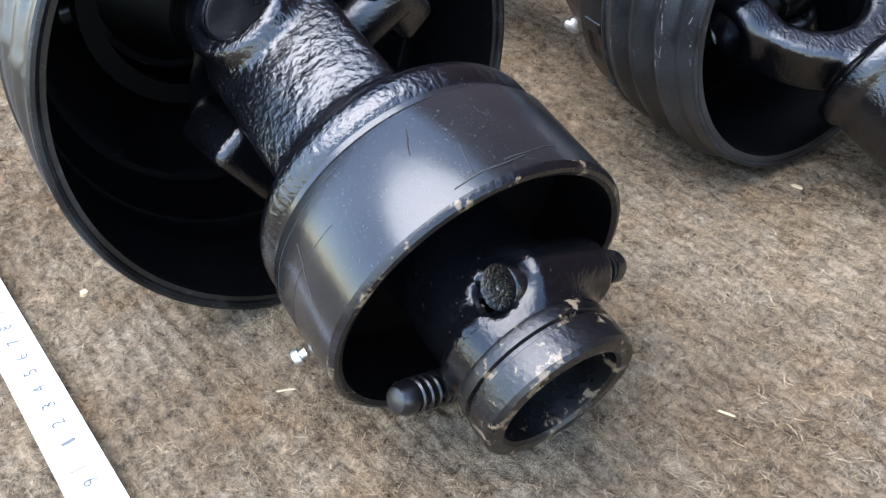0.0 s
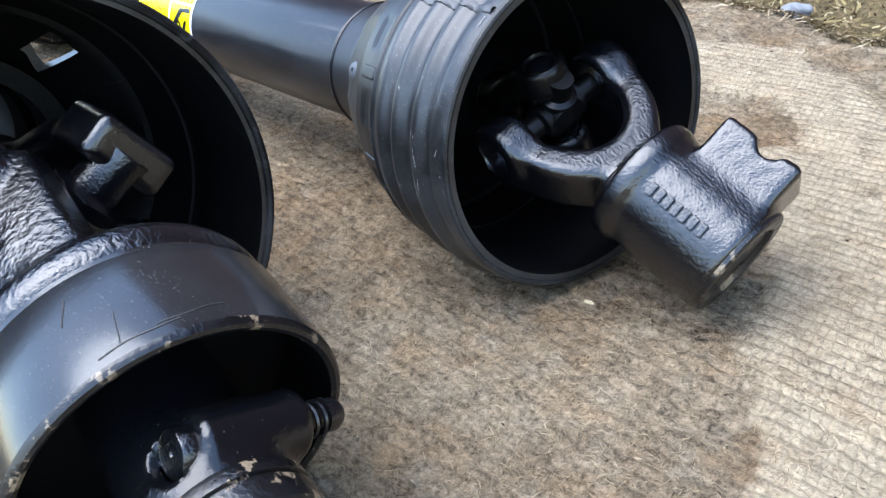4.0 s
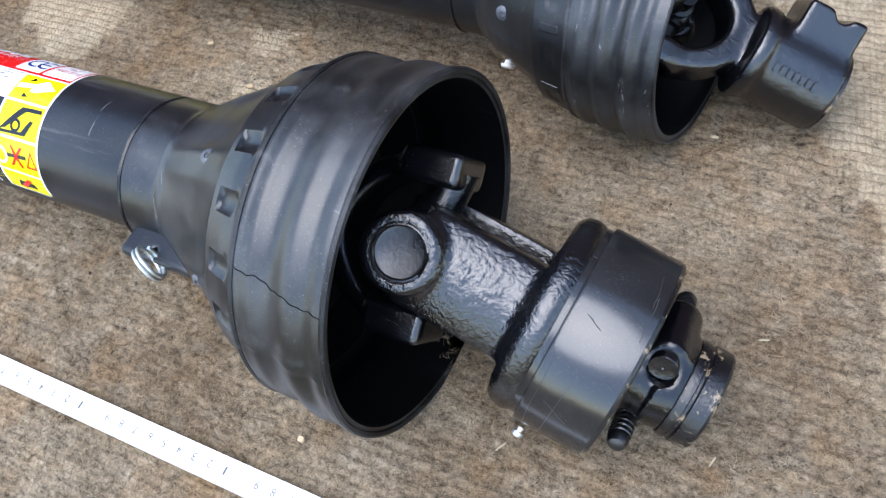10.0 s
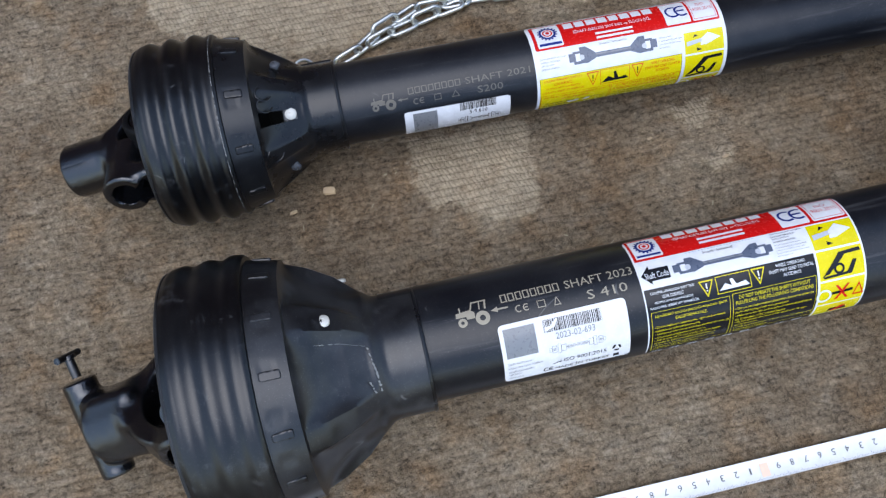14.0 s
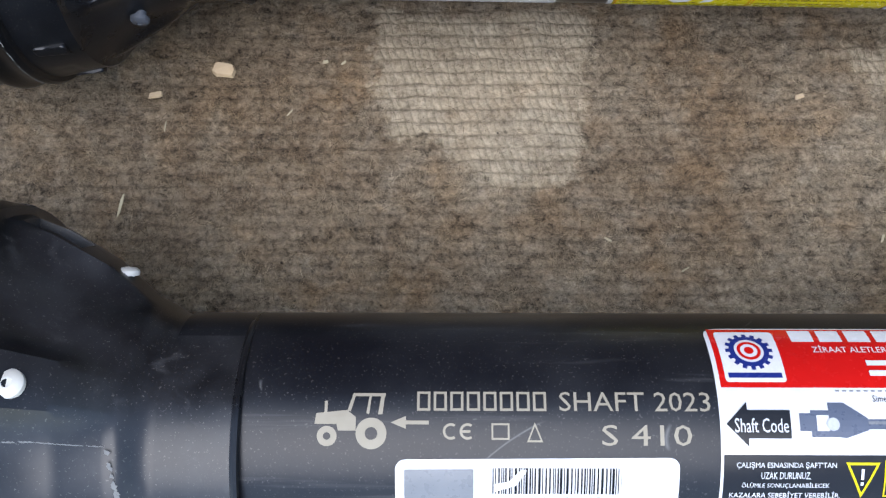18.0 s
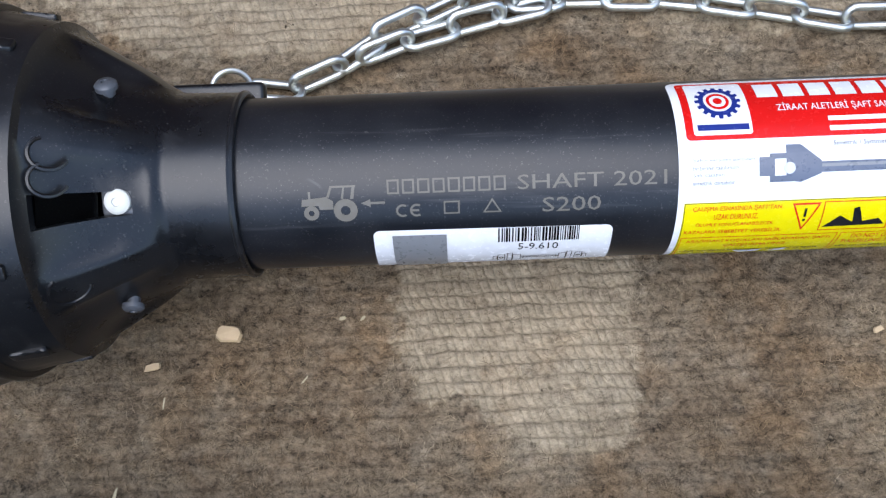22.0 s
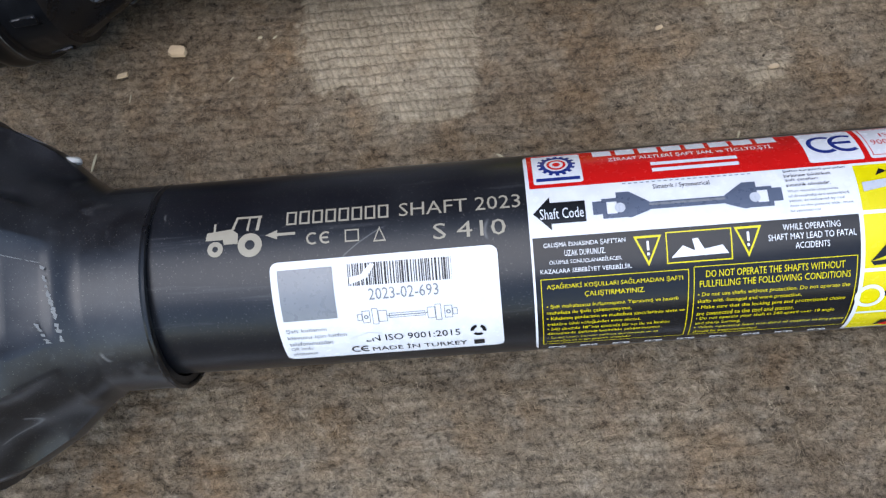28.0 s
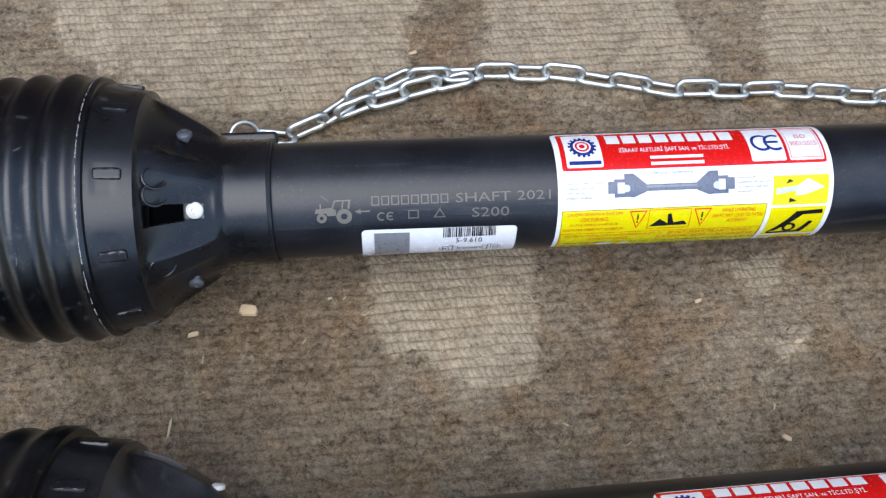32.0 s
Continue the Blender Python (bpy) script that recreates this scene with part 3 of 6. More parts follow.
def fibre_mesh(count, x0, x1, y0, y1, length, width, rise, seed):
    """Short curled fibres lying on the carpet, as thin two-part ribbons."""
    rng = np.random.default_rng(seed)
    x, y = rng.uniform(x0, x1, count), rng.uniform(y0, y1, count)
    keep = (dryness(x, y) < 0.0) | (rng.random(count) < 0.25)
    x, y = x[keep], y[keep]
    count = len(x)
    # tufts and bare pits between them
    tuft = value_noise(x, y, 0.0062, 0.0050, 1)
    keep = tuft > 0.40 + 0.40 * rng.random(count)
    x, y, tuft = x[keep], y[keep], tuft[keep]
    count = len(x)
    a = rng.uniform(0, 2 * np.pi, count)
    bend = rng.normal(0, 0.9, count)
    size = length * rng.uniform(0.5, 1.4, count)
    up = rise * (0.3 + tuft) * rng.uniform(0.1, 1.0, count) ** 1.5
    pts = []
    px, py = x.copy(), y.copy()
    ground_z = carpet_height(x, y) + 0.0003
    for k in range(3):
        pts.append((px.copy(), py.copy(), ground_z + up * (0.1, 0.9, 0.8)[k], a + bend * k / 2))
        px = px + np.cos(a + bend * k / 2) * size / 2
        py = py + np.sin(a + bend * k / 2) * size / 2
    verts = np.zeros((count, 6, 3))
    for k, (qx, qy, qz, d) in enumerate(pts):
        w = width * (0.9, 1.0, 0.3)[k] / 2
        verts[:, 2 * k] = np.stack([qx - np.sin(d) * w, qy + np.cos(d) * w, qz], -1)
        verts[:, 2 * k + 1] = np.stack([qx + np.sin(d) * w, qy - np.cos(d) * w, qz + w * 0.6], -1)
    quads = np.array([(0, 1, 3, 2), (2, 3, 5, 4)])[None] + 6 * np.arange(count)[:, None, None]
    quads = quads.reshape(-1, 4)
    mesh = bpy.data.meshes.new("carpet_fibres")
    mesh.vertices.add(count * 6)
    mesh.vertices.foreach_set("co", verts.ravel())
    mesh.loops.add(quads.size)
    mesh.loops.foreach_set("vertex_index", quads.ravel().astype(np.int32))
    mesh.polygons.add(len(quads))
    mesh.polygons.foreach_set("loop_start", np.arange(0, quads.size, 4, dtype=np.int32))
    mesh.update(calc_edges=True)
    mesh.materials.append(FIBRE)
    mark_dry(mesh)
    return mesh


for n, (count, box, seed) in enumerate(((260000, (0.36, 0.95, -0.36, 0.30), 3), (270000, (-0.35, 0.40, -0.40, 0.25), 4))):
    tagged(new("carpet_fibres", fibre_mesh(count, *box, 0.0040, 0.0002, 0.0014, seed)), "loose curled grey-beige fibres of the worn carpet", "carpet fibres", kind="stuff")


# ---- straw and moss litter beyond the carpet's far edge, and a grey pebble ----
def litter_material():
    m, nt, bsdf = start("dry_litter", 0.9, 0, 0.15)
    geo = nt.nodes.new("ShaderNodeNewGeometry")
    nt.links.new(ramp(nt, geo.outputs["Random Per Island"], [(0.0, (0.075, 0.052, 0.028)), (0.5, (0.14, 0.10, 0.05)), (0.85, (0.20, 0.15, 0.065)), (1.0, (0.32, 0.26, 0.16))]), bsdf.inputs["Base Color"])
    return m


def litter():
    rng = np.random.default_rng(9)
    verts, faces = [], []
    for _ in range(10000):
        x = rng.uniform(0.05, 1.0)
        y = far_edge(x) + 0.004 + rng.exponential(0.12)
        if y > 0.95:
            continue
        a, size = rng.uniform(0, math.tau), rng.uniform(0.0015, 0.006) * (3 if rng.random() < 0.04 else 1)
        w = rng.uniform(0.0003, 0.0008)
        c, s = math.cos(a), math.sin(a)
        z = FLOOR_Z + rng.uniform(0.0006, 0.006)
        lift = rng.uniform(-0.003, 0.003)
        b = len(verts)
        verts += [(x - s * w, y + c * w, z), (x + s * w, y - c * w, z + w), (x + c * size + s * w, y + s * size - c * w, z + lift + w), (x + c * size - s * w, y + s * size + c * w, z + lift)]
        faces.append((b, b + 1, b + 2, b + 3))
    tagged(part("litter", (verts, faces), litter_material(), None, smooth=False), "dry yellow straw and moss litter on the earth", "litter", kind="stuff")


litter()


def fringe():
    """Frayed threads along the carpet's far edge."""
    rng = np.random.default_rng(10)
    verts, faces = [], []
    for _ in range(5200):
        x = rng.uniform(-0.55, 0.95)
        y = far_edge(x) - rng.uniform(0, 0.006)
        a, size, w = rng.normal(math.pi / 2, 0.9), rng.uniform(0.004, 0.013), rng.uniform(0.00015, 0.0004)
        c, s = math.cos(a), math.sin(a)
        b = len(verts)
        for k in range(3):
            px, py, pz = x + c * size * k / 2 + rng.normal(0, 0.0006), y + s * size * k / 2, 0.0012 - k * rng.uniform(0.0008, 0.003)
            verts += [(px - s * w, py + c * w, pz), (px + s * w, py - c * w, pz + w)]
        faces += [(b, b + 1, b + 3, b + 2), (b + 2, b + 3, b + 5, b + 4)]
    tagged(part("carpet_fringe", (verts, faces), FIBRE, None, smooth=False), "frayed pale threads along the carpet's edge", "carpet fringe", kind="stuff")


fringe()
STONE = plain("grey_stone", (0.17, 0.175, 0.185), 0.85, 0, 0.3, 0.15)


def stone_field(p):
    return np.sqrt((p[..., 0] / 1.3) ** 2 + p[..., 1] ** 2 + (p[..., 2] / 0.75) ** 2) - 0.0075 + 0.0016 * np.sin(p[..., 0] * 420 + 1) * np.sin(p[..., 1] * 510) + 0.001 * np.sin(p[..., 2] * 700 + p[..., 0] * 300)


tagged(part("pebble", moved(nets(stone_field, (-0.013, -0.011, -0.009), (0.013, 0.011, 0.009), 0.0009), pose(0.485, 0.352, FLOOR_Z + 0.0048)), STONE, None), "small grey pebble lying beside the carpet's edge", "pebble")


# ---- plain closing wall: a dark house front behind the carpet ----
def slab(name, lo, hi, material, label):
    (x0, y0, z0), (x1, y1, z1) = lo, hi
    v = [(x0, y0, z0), (x1, y0, z0), (x1, y1, z0), (x0, y1, z0), (x0, y0, z1), (x1, y0, z1), (x1, y1, z1), (x0, y1, z1)]
    f = [(0, 3, 2, 1), (4, 5, 6, 7), (0, 1, 5, 4), (1, 2, 6, 5), (2, 3, 7, 6), (3, 0, 4, 7)]
    return tagged(part(name, (v, f), material, None, smooth=False), label, "wall", kind="structure")


SHED = plain("dark_red_brown_boards", (0.05, 0.024, 0.024), 0.8, 0, 0.3, 0.2)
slab("wall_north", (-6.0, 1.45, FLOOR_Z), (6.0, 1.60, 3.6), SHED, "plain dark red-brown wall behind the carpet")

# ---- drive shafts ----
def guard_skin(points, pins, facet, notch, ribs, seam=None):
    """Radius of a moulded guard: facets on its shoulder, notches in its band, ribs on its bell."""
    base = lerp_profile(points)
    f0, f1, depth, shift = facet
    n0, n1, count, ndepth = notch
    r0, r1, waves, amp = ribs

    def radius(x, a, smooth=False):
        r = base(x)
        if f0 < x < f1:
            w = math.sin(math.pi * (x - f0) / (f1 - f0)) ** 0.7
            k = (a - shift) / (math.pi / 3)
            phi = (k - math.floor(k) - 0.5) * math.pi / 3
            r = r * (1 - w * depth * (1 - min(1.0, abs(phi) / 0.40) ** 4))
        if n0 < x < n1 and not smooth:
            k = a * count / (2 * math.pi)
            if abs(k - math.floor(k) - 0.5) < 0.19:
                r -= ndepth
        if r0 < x < r1:
            r += amp * math.sin(2 * math.pi * waves * (x - r0) / (r1 - r0)) * min(1.0, 6 * (r1 - x) / (r1 - r0), 6 * (x - r0) / (r1 - r0))
            if seam is not None and abs((a - seam + math.pi) % (2 * math.pi) - math.pi) < 0.022:
                r += 0.0009
        return r

    return radius


def lining(skin, gap):
    """The smooth inside of a guard."""
    return lambda x, a: skin(x, a, True) - gap


def smooth_lining(points):
    """The ribless inside of a bell."""
    base = lerp_profile(points)
    return lambda x, a: base(x) - 0.0046


def polar_pose(x, a, r, zc, yc=0.0):
    """A frame at the skin whose x points outwards."""
    n = (0, -math.sin(a), math.cos(a))
    return along((x, yc + r * n[1], zc + r * n[2]), n, (1, 0, 0))


def white_pin(parent, m, size=0.0042, label="white nylon locking pin", material=None):
    part("pin", lathe([(-0.0018, size * 0.6), (0.0004, size * 0.6), (0.0005, size), (0.0020, size), (0.0028, size * 0.8), (0.0031, size * 0.35), (0.0024, size * 0.3)], 20, m), material or NYLON, parent, label)


def ring_loop(parent, centre, axis, radius, wire, turns=2.0, label="zinc-plated split ring"):
    f = along(centre, axis)
    pts = []
    count = int(28 * turns)
    for i in range(count + 1):
        a = 2 * math.pi * turns * i / count
        pts.append(f @ Vector(((i / count - 0.5) * wire * 2 * (turns - 0.0), radius * math.cos(a), radius * math.sin(a))))
    return part("ring", tube_path(pts, wire, 8), ZINC, parent, label)


# ---------- castings ----------
def fork_field(hub_r, hub_a, hub_b, bore, ear, ear_r, ear_w, boss=None, bumps=0.00008, deep=0.92, blocky=False):
    """A universal-joint yoke: hub along x, two arms with eyes along +z and -z at x = 0."""
    def field(p):
        d = d_cyl(p, (hub_a, 0, 0), (hub_b, 0, 0), hub_r, 0.002)
        # a round U of flat section from eye to eye
        mid, x = ear - ear_w * 0.5, p[..., 0]
        ring = np.where(x > 0, np.hypot(x * mid / (hub_a * deep), p[..., 2]), np.abs(p[..., 2]))
        q = np.stack([np.abs(ring - mid) - ear_w * 0.42, np.abs(p[..., 1]) - ear_r * (0.80 + 4.0 * np.clip(x, 0, 0.03)), -0.004 - x], -1) + 0.0035
        arm = np.minimum(q.max(-1), 0) + np.linalg.norm(np.maximum(q, 0), axis=-1) - 0.0035
        for s in (1, -1):
            eye = d_cyl(p, (0, 0, s * (ear - ear_w)), (0, 0, s * ear), ear_r, 0.003)
            if blocky:
                eye = d_box(p, (0, 0, s * (ear - ear_w * 0.5)), (ear_r, ear_r * 1.05, ear_w * 0.62), 0.0035)
            arm = melt(arm, eye, 0.005)
        d = melt(d, arm, 0.010)
        if boss is not None:
            d = melt(d, boss(p), 0.004)
        for s in (1, -1):
            if not blocky:
                d = np.maximum(d, -d_cyl(p, (0, 0, s * (ear - ear_w - 0.01)), (0, 0, s * (ear + 0.01)), ear_r * 0.66))
        if bore:
            d = np.maximum(d, -d_cyl(p, (hub_a + 0.014, 0, 0), (hub_b + 0.02, 0, 0), bore))
        return d + bumps * np.sin(p[..., 0] * 900 + 3 * np.sin(p[..., 1] * 500)) * np.sin(p[..., 1] * 820 + 2 * np.sin(p[..., 2] * 610)) * np.sin(p[..., 2] * 760)
    return field


def cross_geo(reach, r):
    a = lathe([(-reach, r * 0.8), (-reach * 0.55, r * 0.8), (-reach * 0.5, r * 1.15), (reach * 0.5, r * 1.15), (reach * 0.55, r * 0.8), (reach, r * 0.8)], 24)
    body = lathe([(-r * 1.3, r), (-r, r * 1.45), (r, r * 1.45), (r * 1.3, r)], 24)
    return joined(moved(a, pose(0, 0, 0, 0, 90, 0)), moved(a, pose(0, 0, 0, 0, 0, 90)), body)


def cap_geo(r, depth):
    return lathe([(-depth, r), (0, r), (0.0006, r * 0.93), (0.0002, r * 0.85), (0.0002, 0.001)], 32)


def joint_inside(shaft, centre, axis, ears, reach, r, blocky=False, coat=None):
    """The cross and the inner yoke that joins it to the shaft."""
    f = along(centre, axis, ears)
    # the outer yoke holds the cross along z, the inner one along y
    part("cross", moved(cross_geo(reach, r), f), coat or CAST, shaft, "greased steel cross joint")
    inner = fork_field(r * 1.7, reach * 1.15, reach * 1.9, 0, reach + 0.004, r * (1.3 if blocky else 1.5), 0.013, blocky=blocky)
    g = nets(inner, (-r * 2, -r * 2.4, -reach - 0.008), (reach * 2.0, r * 2.4, reach + 0.008), 0.0016)
    fi = along(centre, (-1 if axis[0] > 0 else 1, 0, 0), f.to_3x3() @ Vector((0, 1, 0)))
    part("inner_yoke", moved(g, fi), coat or CAST, shaft, "black painted cast inner yoke")
    for s in (1, -1):
        tip = fi @ Vector((0, 0, s * (reach + 0.002)))
        out = (fi.to_3x3() @ Vector((0, 0, s)))
        part("bearing_cap", moved(cap_geo(r * 1.0, 0.012), along(tip, out, (1, 0, 0))), CAST, shaft)


# ---------- shaft with the clutch (large guards) ----------
A_Y, A_Z, A_R = -0.1578, 0.0818, 0.0366
A_DY = -0.003
shaft_a = root("drive_shaft", pose(0, A_Y, 0), "black drive shaft with ribbed guards and clutch drum on the carpet", "drive shaft", "drive shafts")
AL = [(-0.101, 0.0792), (-0.097, 0.0811), (-0.056, 0.0815), (-0.054, 0.0800), (-0.0535, 0.0775), (-0.034, 0.0735), (-0.033, 0.0705), (-0.020, 0.0655), (-0.004, 0.0560), (0.008, 0.0450), (0.015, 0.0400), (0.018, 0.0388), (0.0415, 0.0388)]
AR = [(0.374, 0.0384), (0.396, 0.0384), (0.401, 0.0402), (0.408, 0.0440), (0.420, 0.0505), (0.434, 0.0570), (0.448, 0.0645), (0.4555, 0.0690), (0.456, 0.0715), (0.466, 0.0755), (0.4755, 0.0785), (0.476, 0.0800), (0.479, 0.0815), (0.489, 0.0808), (0.505, 0.0835), (0.519, 0.0850), (0.5230, 0.0850)]


def in_slot(x0, x1, slots, half):
    def test(x, a):
        return x0 < x < x1 and any(abs((a - s + math.pi) % (2 * math.pi) - math.pi) < half for s in slots)
    return test


part("tube", polar([0.02 + 0.39 * i / 40 for i in range(41)], lambda x, a: A_R, 96, A_Z, 0.003), PLASTIC_TUBE, shaft_a, "smooth black plastic guard tube with printed labels")
skin = guard_skin(AL, 0, (-0.033, 0.010, 0.14, radians(-13)), (-0.050, -0.040, 18, 0.0004), (-0.097, -0.056, 2.5, 0.0010))
cone = part("guard_cone", polar(stations([p for p in AL if p[0] >= -0.0535], 0.0016), skin, 180, A_Z, 0.0022, in_slot(-0.030, -0.012, (radians(-73),), 0.09), A_DY, lining(skin, 0.0042)), PLASTIC_WORN, shaft_a, "faceted black plastic guard cone with scuffs")
for px, deg in ((-0.0125, -12), (-0.001, -74)):
    white_pin(cone, polar_pose(px, radians(deg), lerp_profile(AL)(px) - 0.0022, A_Z, A_DY), 0.0040)
part("bell", polar(stations([p for p in AL if p[0] <= -0.0535], 0.0014), skin, 144, A_Z, 0.0026, None, A_DY, smooth_lining(AL)), RUBBER, shaft_a, "ribbed black plastic guard bell")
skin = guard_skin(AR, 0, (0.400, 0.455, 0.09, radians(20)), (0.460, 0.471, 18, 0.0022), (0.480, 0.520, 2, 0.0011), radians(70))
cone = part("guard_cone", polar(stations([p for p in AR if p[0] <= 0.476], 0.0016), skin, 180, A_Z, 0.0022, in_slot(0.431, 0.452, (radians(-50),), 0.09), A_DY, lining(skin, 0.0042)), PLASTIC_WORN, shaft_a, "faceted black plastic guard cone with grey scuffs")
for px, deg, matter in ((0.4252, -50, NYLON), (0.4360, 16, NYLON_DULL), (0.4360, 76, NYLON_DULL)):
    white_pin(cone, polar_pose(px, radians(deg), lerp_profile(AR)(px) - 0.0025, A_Z, A_DY), 0.0038, "nylon locking pin", matter)
part("bell", polar(stations([p for p in AR if p[0] >= 0.476], 0.0014), skin, 180, A_Z, 0.0026, None, A_DY, smooth_lining(AR)), RUBBER_GREY, shaft_a, "open ribbed black plastic guard bell with a hairline crack")
part("bearing_ring", polar([0.424, 0.4245, 0.431, 0.4315], lambda x, a: 0.0440, 96, A_Z, 0.008, lambda x, a: 0.4243 < x < 0.4312 and math.sin(a * 9) > 0.75, A_DY), NYLON_IN_SHADE, shaft_a, "soiled dark nylon bearing ring inside the guard")
lug = nets(lambda p: np.maximum(d_box(p, (0.402, -0.046, 0.086), (0.022, 0.009, 0.0035), 0.002), -d_cyl(p, (0.399, -0.050, 0.07), (0.399, -0.050, 0.10), 0.0022)), (0.376, -0.058, 0.080), (0.428, -0.034, 0.092), 0.001)
lug_a = part("chain_lug", lug, PLASTIC_WORN, shaft_a, "black plastic chain lug")
ring_loop(lug_a, (0.4054, -0.0580, 0.0940), (0.55, 0.75, 0.2), 0.0085, 0.0011)

# moulded fingers on the guard bands
def finger_field(p):
    lift = (p[..., 2] + 0.006) / 0.012
    d = d_box(p, (0, 0, 0), (0.0022, 0.0026, 0.0060), 0.0012)
    d = np.maximum(d, p[..., 0] - 0.0004 - 0.0016 * lift)
    return carve(d, d_cap(p, (0.0026, 0, -0.003), (0.0034, 0, 0.0045), 0.0011, 0.0011), 0.0006)


FINGER = nets(finger_field, (-0.004, -0.004, -0.008), (0.004, 0.004, 0.008), 0.0006)


def fingers(cone, x, r, zc, yc, count, start_deg, flip=1):
    for k in range(count):
        a = radians(start_deg + 360 / count * k)
        part("finger", moved(FINGER, polar_pose(x, a, r, zc, yc) @ pose(0, 0, 0, 90 + 90 * flip, 0, 0)), cone.data.materials[0], cone, "raised moulded finger")


a_left_cone = [c for c in shaft_a.children if c.name.startswith("guard_cone")][0]
fingers(a_left_cone, -0.0445, 0.0755, A_Z, A_DY, 14, 12)

# scuffed open rims of the bells
def bell_rim(shaft, x, r, zc, yc=0.0, lip=0.0017):
    pts = [(x, yc - r * math.sin(2 * math.pi * i / 96), zc + r * math.cos(2 * math.pi * i / 96)) for i in range(96)]
    part("bell_rim", tube_path(pts, lip, 8, True), RUBBER_RIM, shaft, "scuffed rim of the guard bell")


bell_rim(shaft_a, 0.5230, 0.0838, A_Z, A_DY)
bell_rim(shaft_a, -0.101, 0.0780, A_Z, A_DY)

# the clutch hangs from the joint and rests on the carpet
C_N = Vector((0.9514, -0.0851, -0.2954)).normalized()
C_J = Vector((0.518, -0.1575 - A_Y, 0.0785))
C_UP = (0.23, -0.58, 0.78)
CF = along(C_J, C_N, C_UP)
joint_inside(shaft_a, tuple(C_J), tuple(C_N), C_UP, 0.038, 0.0115, True)


def clutch_yoke(p):
    x, y, z = p[..., 0], p[..., 1], p[..., 2]
    shell = np.maximum(np.hypot(y, z) - 0.0375, 0.0215 - np.abs(z))
    shell = np.maximum(np.maximum(shell, np.abs(y) - 0.0225 - 0.12 * np.clip(x - 0.03, 0, 1)), np.maximum(0.004 - x, x - 0.062))
    d = shell - 0.001
    for s in (1, -1):
        d = melt(d, d_cyl(p, (0, 0, s * 0.024), (0, 0, s * 0.0425), 0.0180, 0.003), 0.005)
    back = d_cyl(p, (0.0555, 0, 0), (0.0735, 0, 0), 0.0468, 0.009)
    d = melt(d, back, 0.006)
    grit = np.clip((0.058 - x) * 90, 0, 1) * np.clip((x - 0.008) * 60, 0, 1)
    lumps = 0.0005 * np.sin(x * 1250 + 2.4 * np.sin(y * 930)) * np.sin(y * 1130 + 2 * np.sin(x * 810)) * grit * (0.5 + 0.5 * np.sin(y * 170 + 0.8))
    hollow = np.maximum(np.maximum(np.hypot(y, z) - 0.0405, x - 0.0675), 0.0225 - np.abs(y))
    d = carve(d, hollow, 0.002)
    for s in (1, -1):
        d = np.maximum(d, -d_cyl(p, (0, 0, s * 0.01), (0, 0, s * 0.06), 0.0126))
    return d + lumps


yoke = part("clutch_yoke", moved(nets(clutch_yoke, (-0.022, -0.050, -0.050), (0.076, 0.050, 0.050), 0.0012), CF), CAST_ROUGH, shaft_a, "lumpy black painted cast clutch yoke")
for s in (1, -1):
    cap = part("bearing_cap", moved(cap_geo(0.0118, 0.012), CF @ along((0, 0, s * 0.0395), (0, 0, s), (1, 0, 0))), BOLT_BLACK, yoke, "round black bearing cap")
    clip_pts = [CF @ Vector((0.0120 * math.cos(a), 0.0120 * math.sin(a), s * 0.0402)) for a in np.linspace(0.5, 5.9, 40)]
    part("circlip", tube_path(clip_pts, 0.0007, 6), CAST, cap, "black spring clip")
DR = 0.0476
part("drum", lathe([(0.068, 0.030), (0.068, DR - 0.0022), (0.0718, DR - 0.0022), (0.0724, DR - 0.0006), (0.0735, DR), (0.1040, DR)], 160, CF, cap=False), DRUM_PAINT, shaft_a, "satin black clutch drum with scratches", sharp=30)
part("drum_rim", lathe([(0.1040, DR), (0.1052, DR - 0.0003), (0.106, DR - 0.0010), (0.1063, DR - 0.0022), (0.1056, DR - 0.0036)], 160, CF, cap=False), WORN_PAINT, shaft_a, "scuffed rim of the clutch drum", sharp=30)
# The drum's hollow gets the same painted-in shade.
part("drum_inside", lathe([(0.1056, DR - 0.0036), (0.080, DR - 0.0042), (0.078, 0.018), (0.077, 0.003)], 96, CF, cap=False), INSIDE_SHADE, shaft_a, "dark hollow of the clutch drum", sharp=30)


def hub_field(p):
    d = d_cyl(p, (0.074, 0, 0), (0.125, 0, 0), 0.0205, 0.002)
    for s in (1, -1):
        q = d_cyl(p, tuple(PIN_A * 1.0 if s > 0 else PIN_C), tuple(PIN_B if s > 0 else PIN_D), 0.0098, 0.003)
        d = melt(d, q, 0.006)
    d = melt(d, d_cyl(p, (0.118, 0, 0), (0.1285, 0, 0), 0.0218, 0.001), 0.003)
    way = (PIN_B - PIN_A) / np.linalg.norm(PIN_B - PIN_A)
    d = np.maximum(d, -d_cyl(p, tuple(PIN_A - way * 0.0036), tuple(PIN_A - way * 0.014), 0.0068))
    return np.maximum(d, -d_cyl(p, (0.084, 0, 0), (0.2, 0, 0), 0.0172)) + 0.00006 * np.sin(p[..., 0] * 1400 + 2 * np.sin(p[..., 1] * 900)) * np.sin(p[..., 2] * 1300)


inv = CF.inverted()
to_local = lambda v: np.array(inv @ Vector((v[0], v[1] - A_Y, v[2])))
PIN_A = to_local((0.6342, -0.1695, 0.0627))
PIN_B = to_local((0.6318, -0.140, 0.0497))
PIN_C = np.array((PIN_A[0], -PIN_B[1], -PIN_B[2]))
PIN_D = np.array((PIN_A[0], -PIN_A[1], -PIN_A[2]))
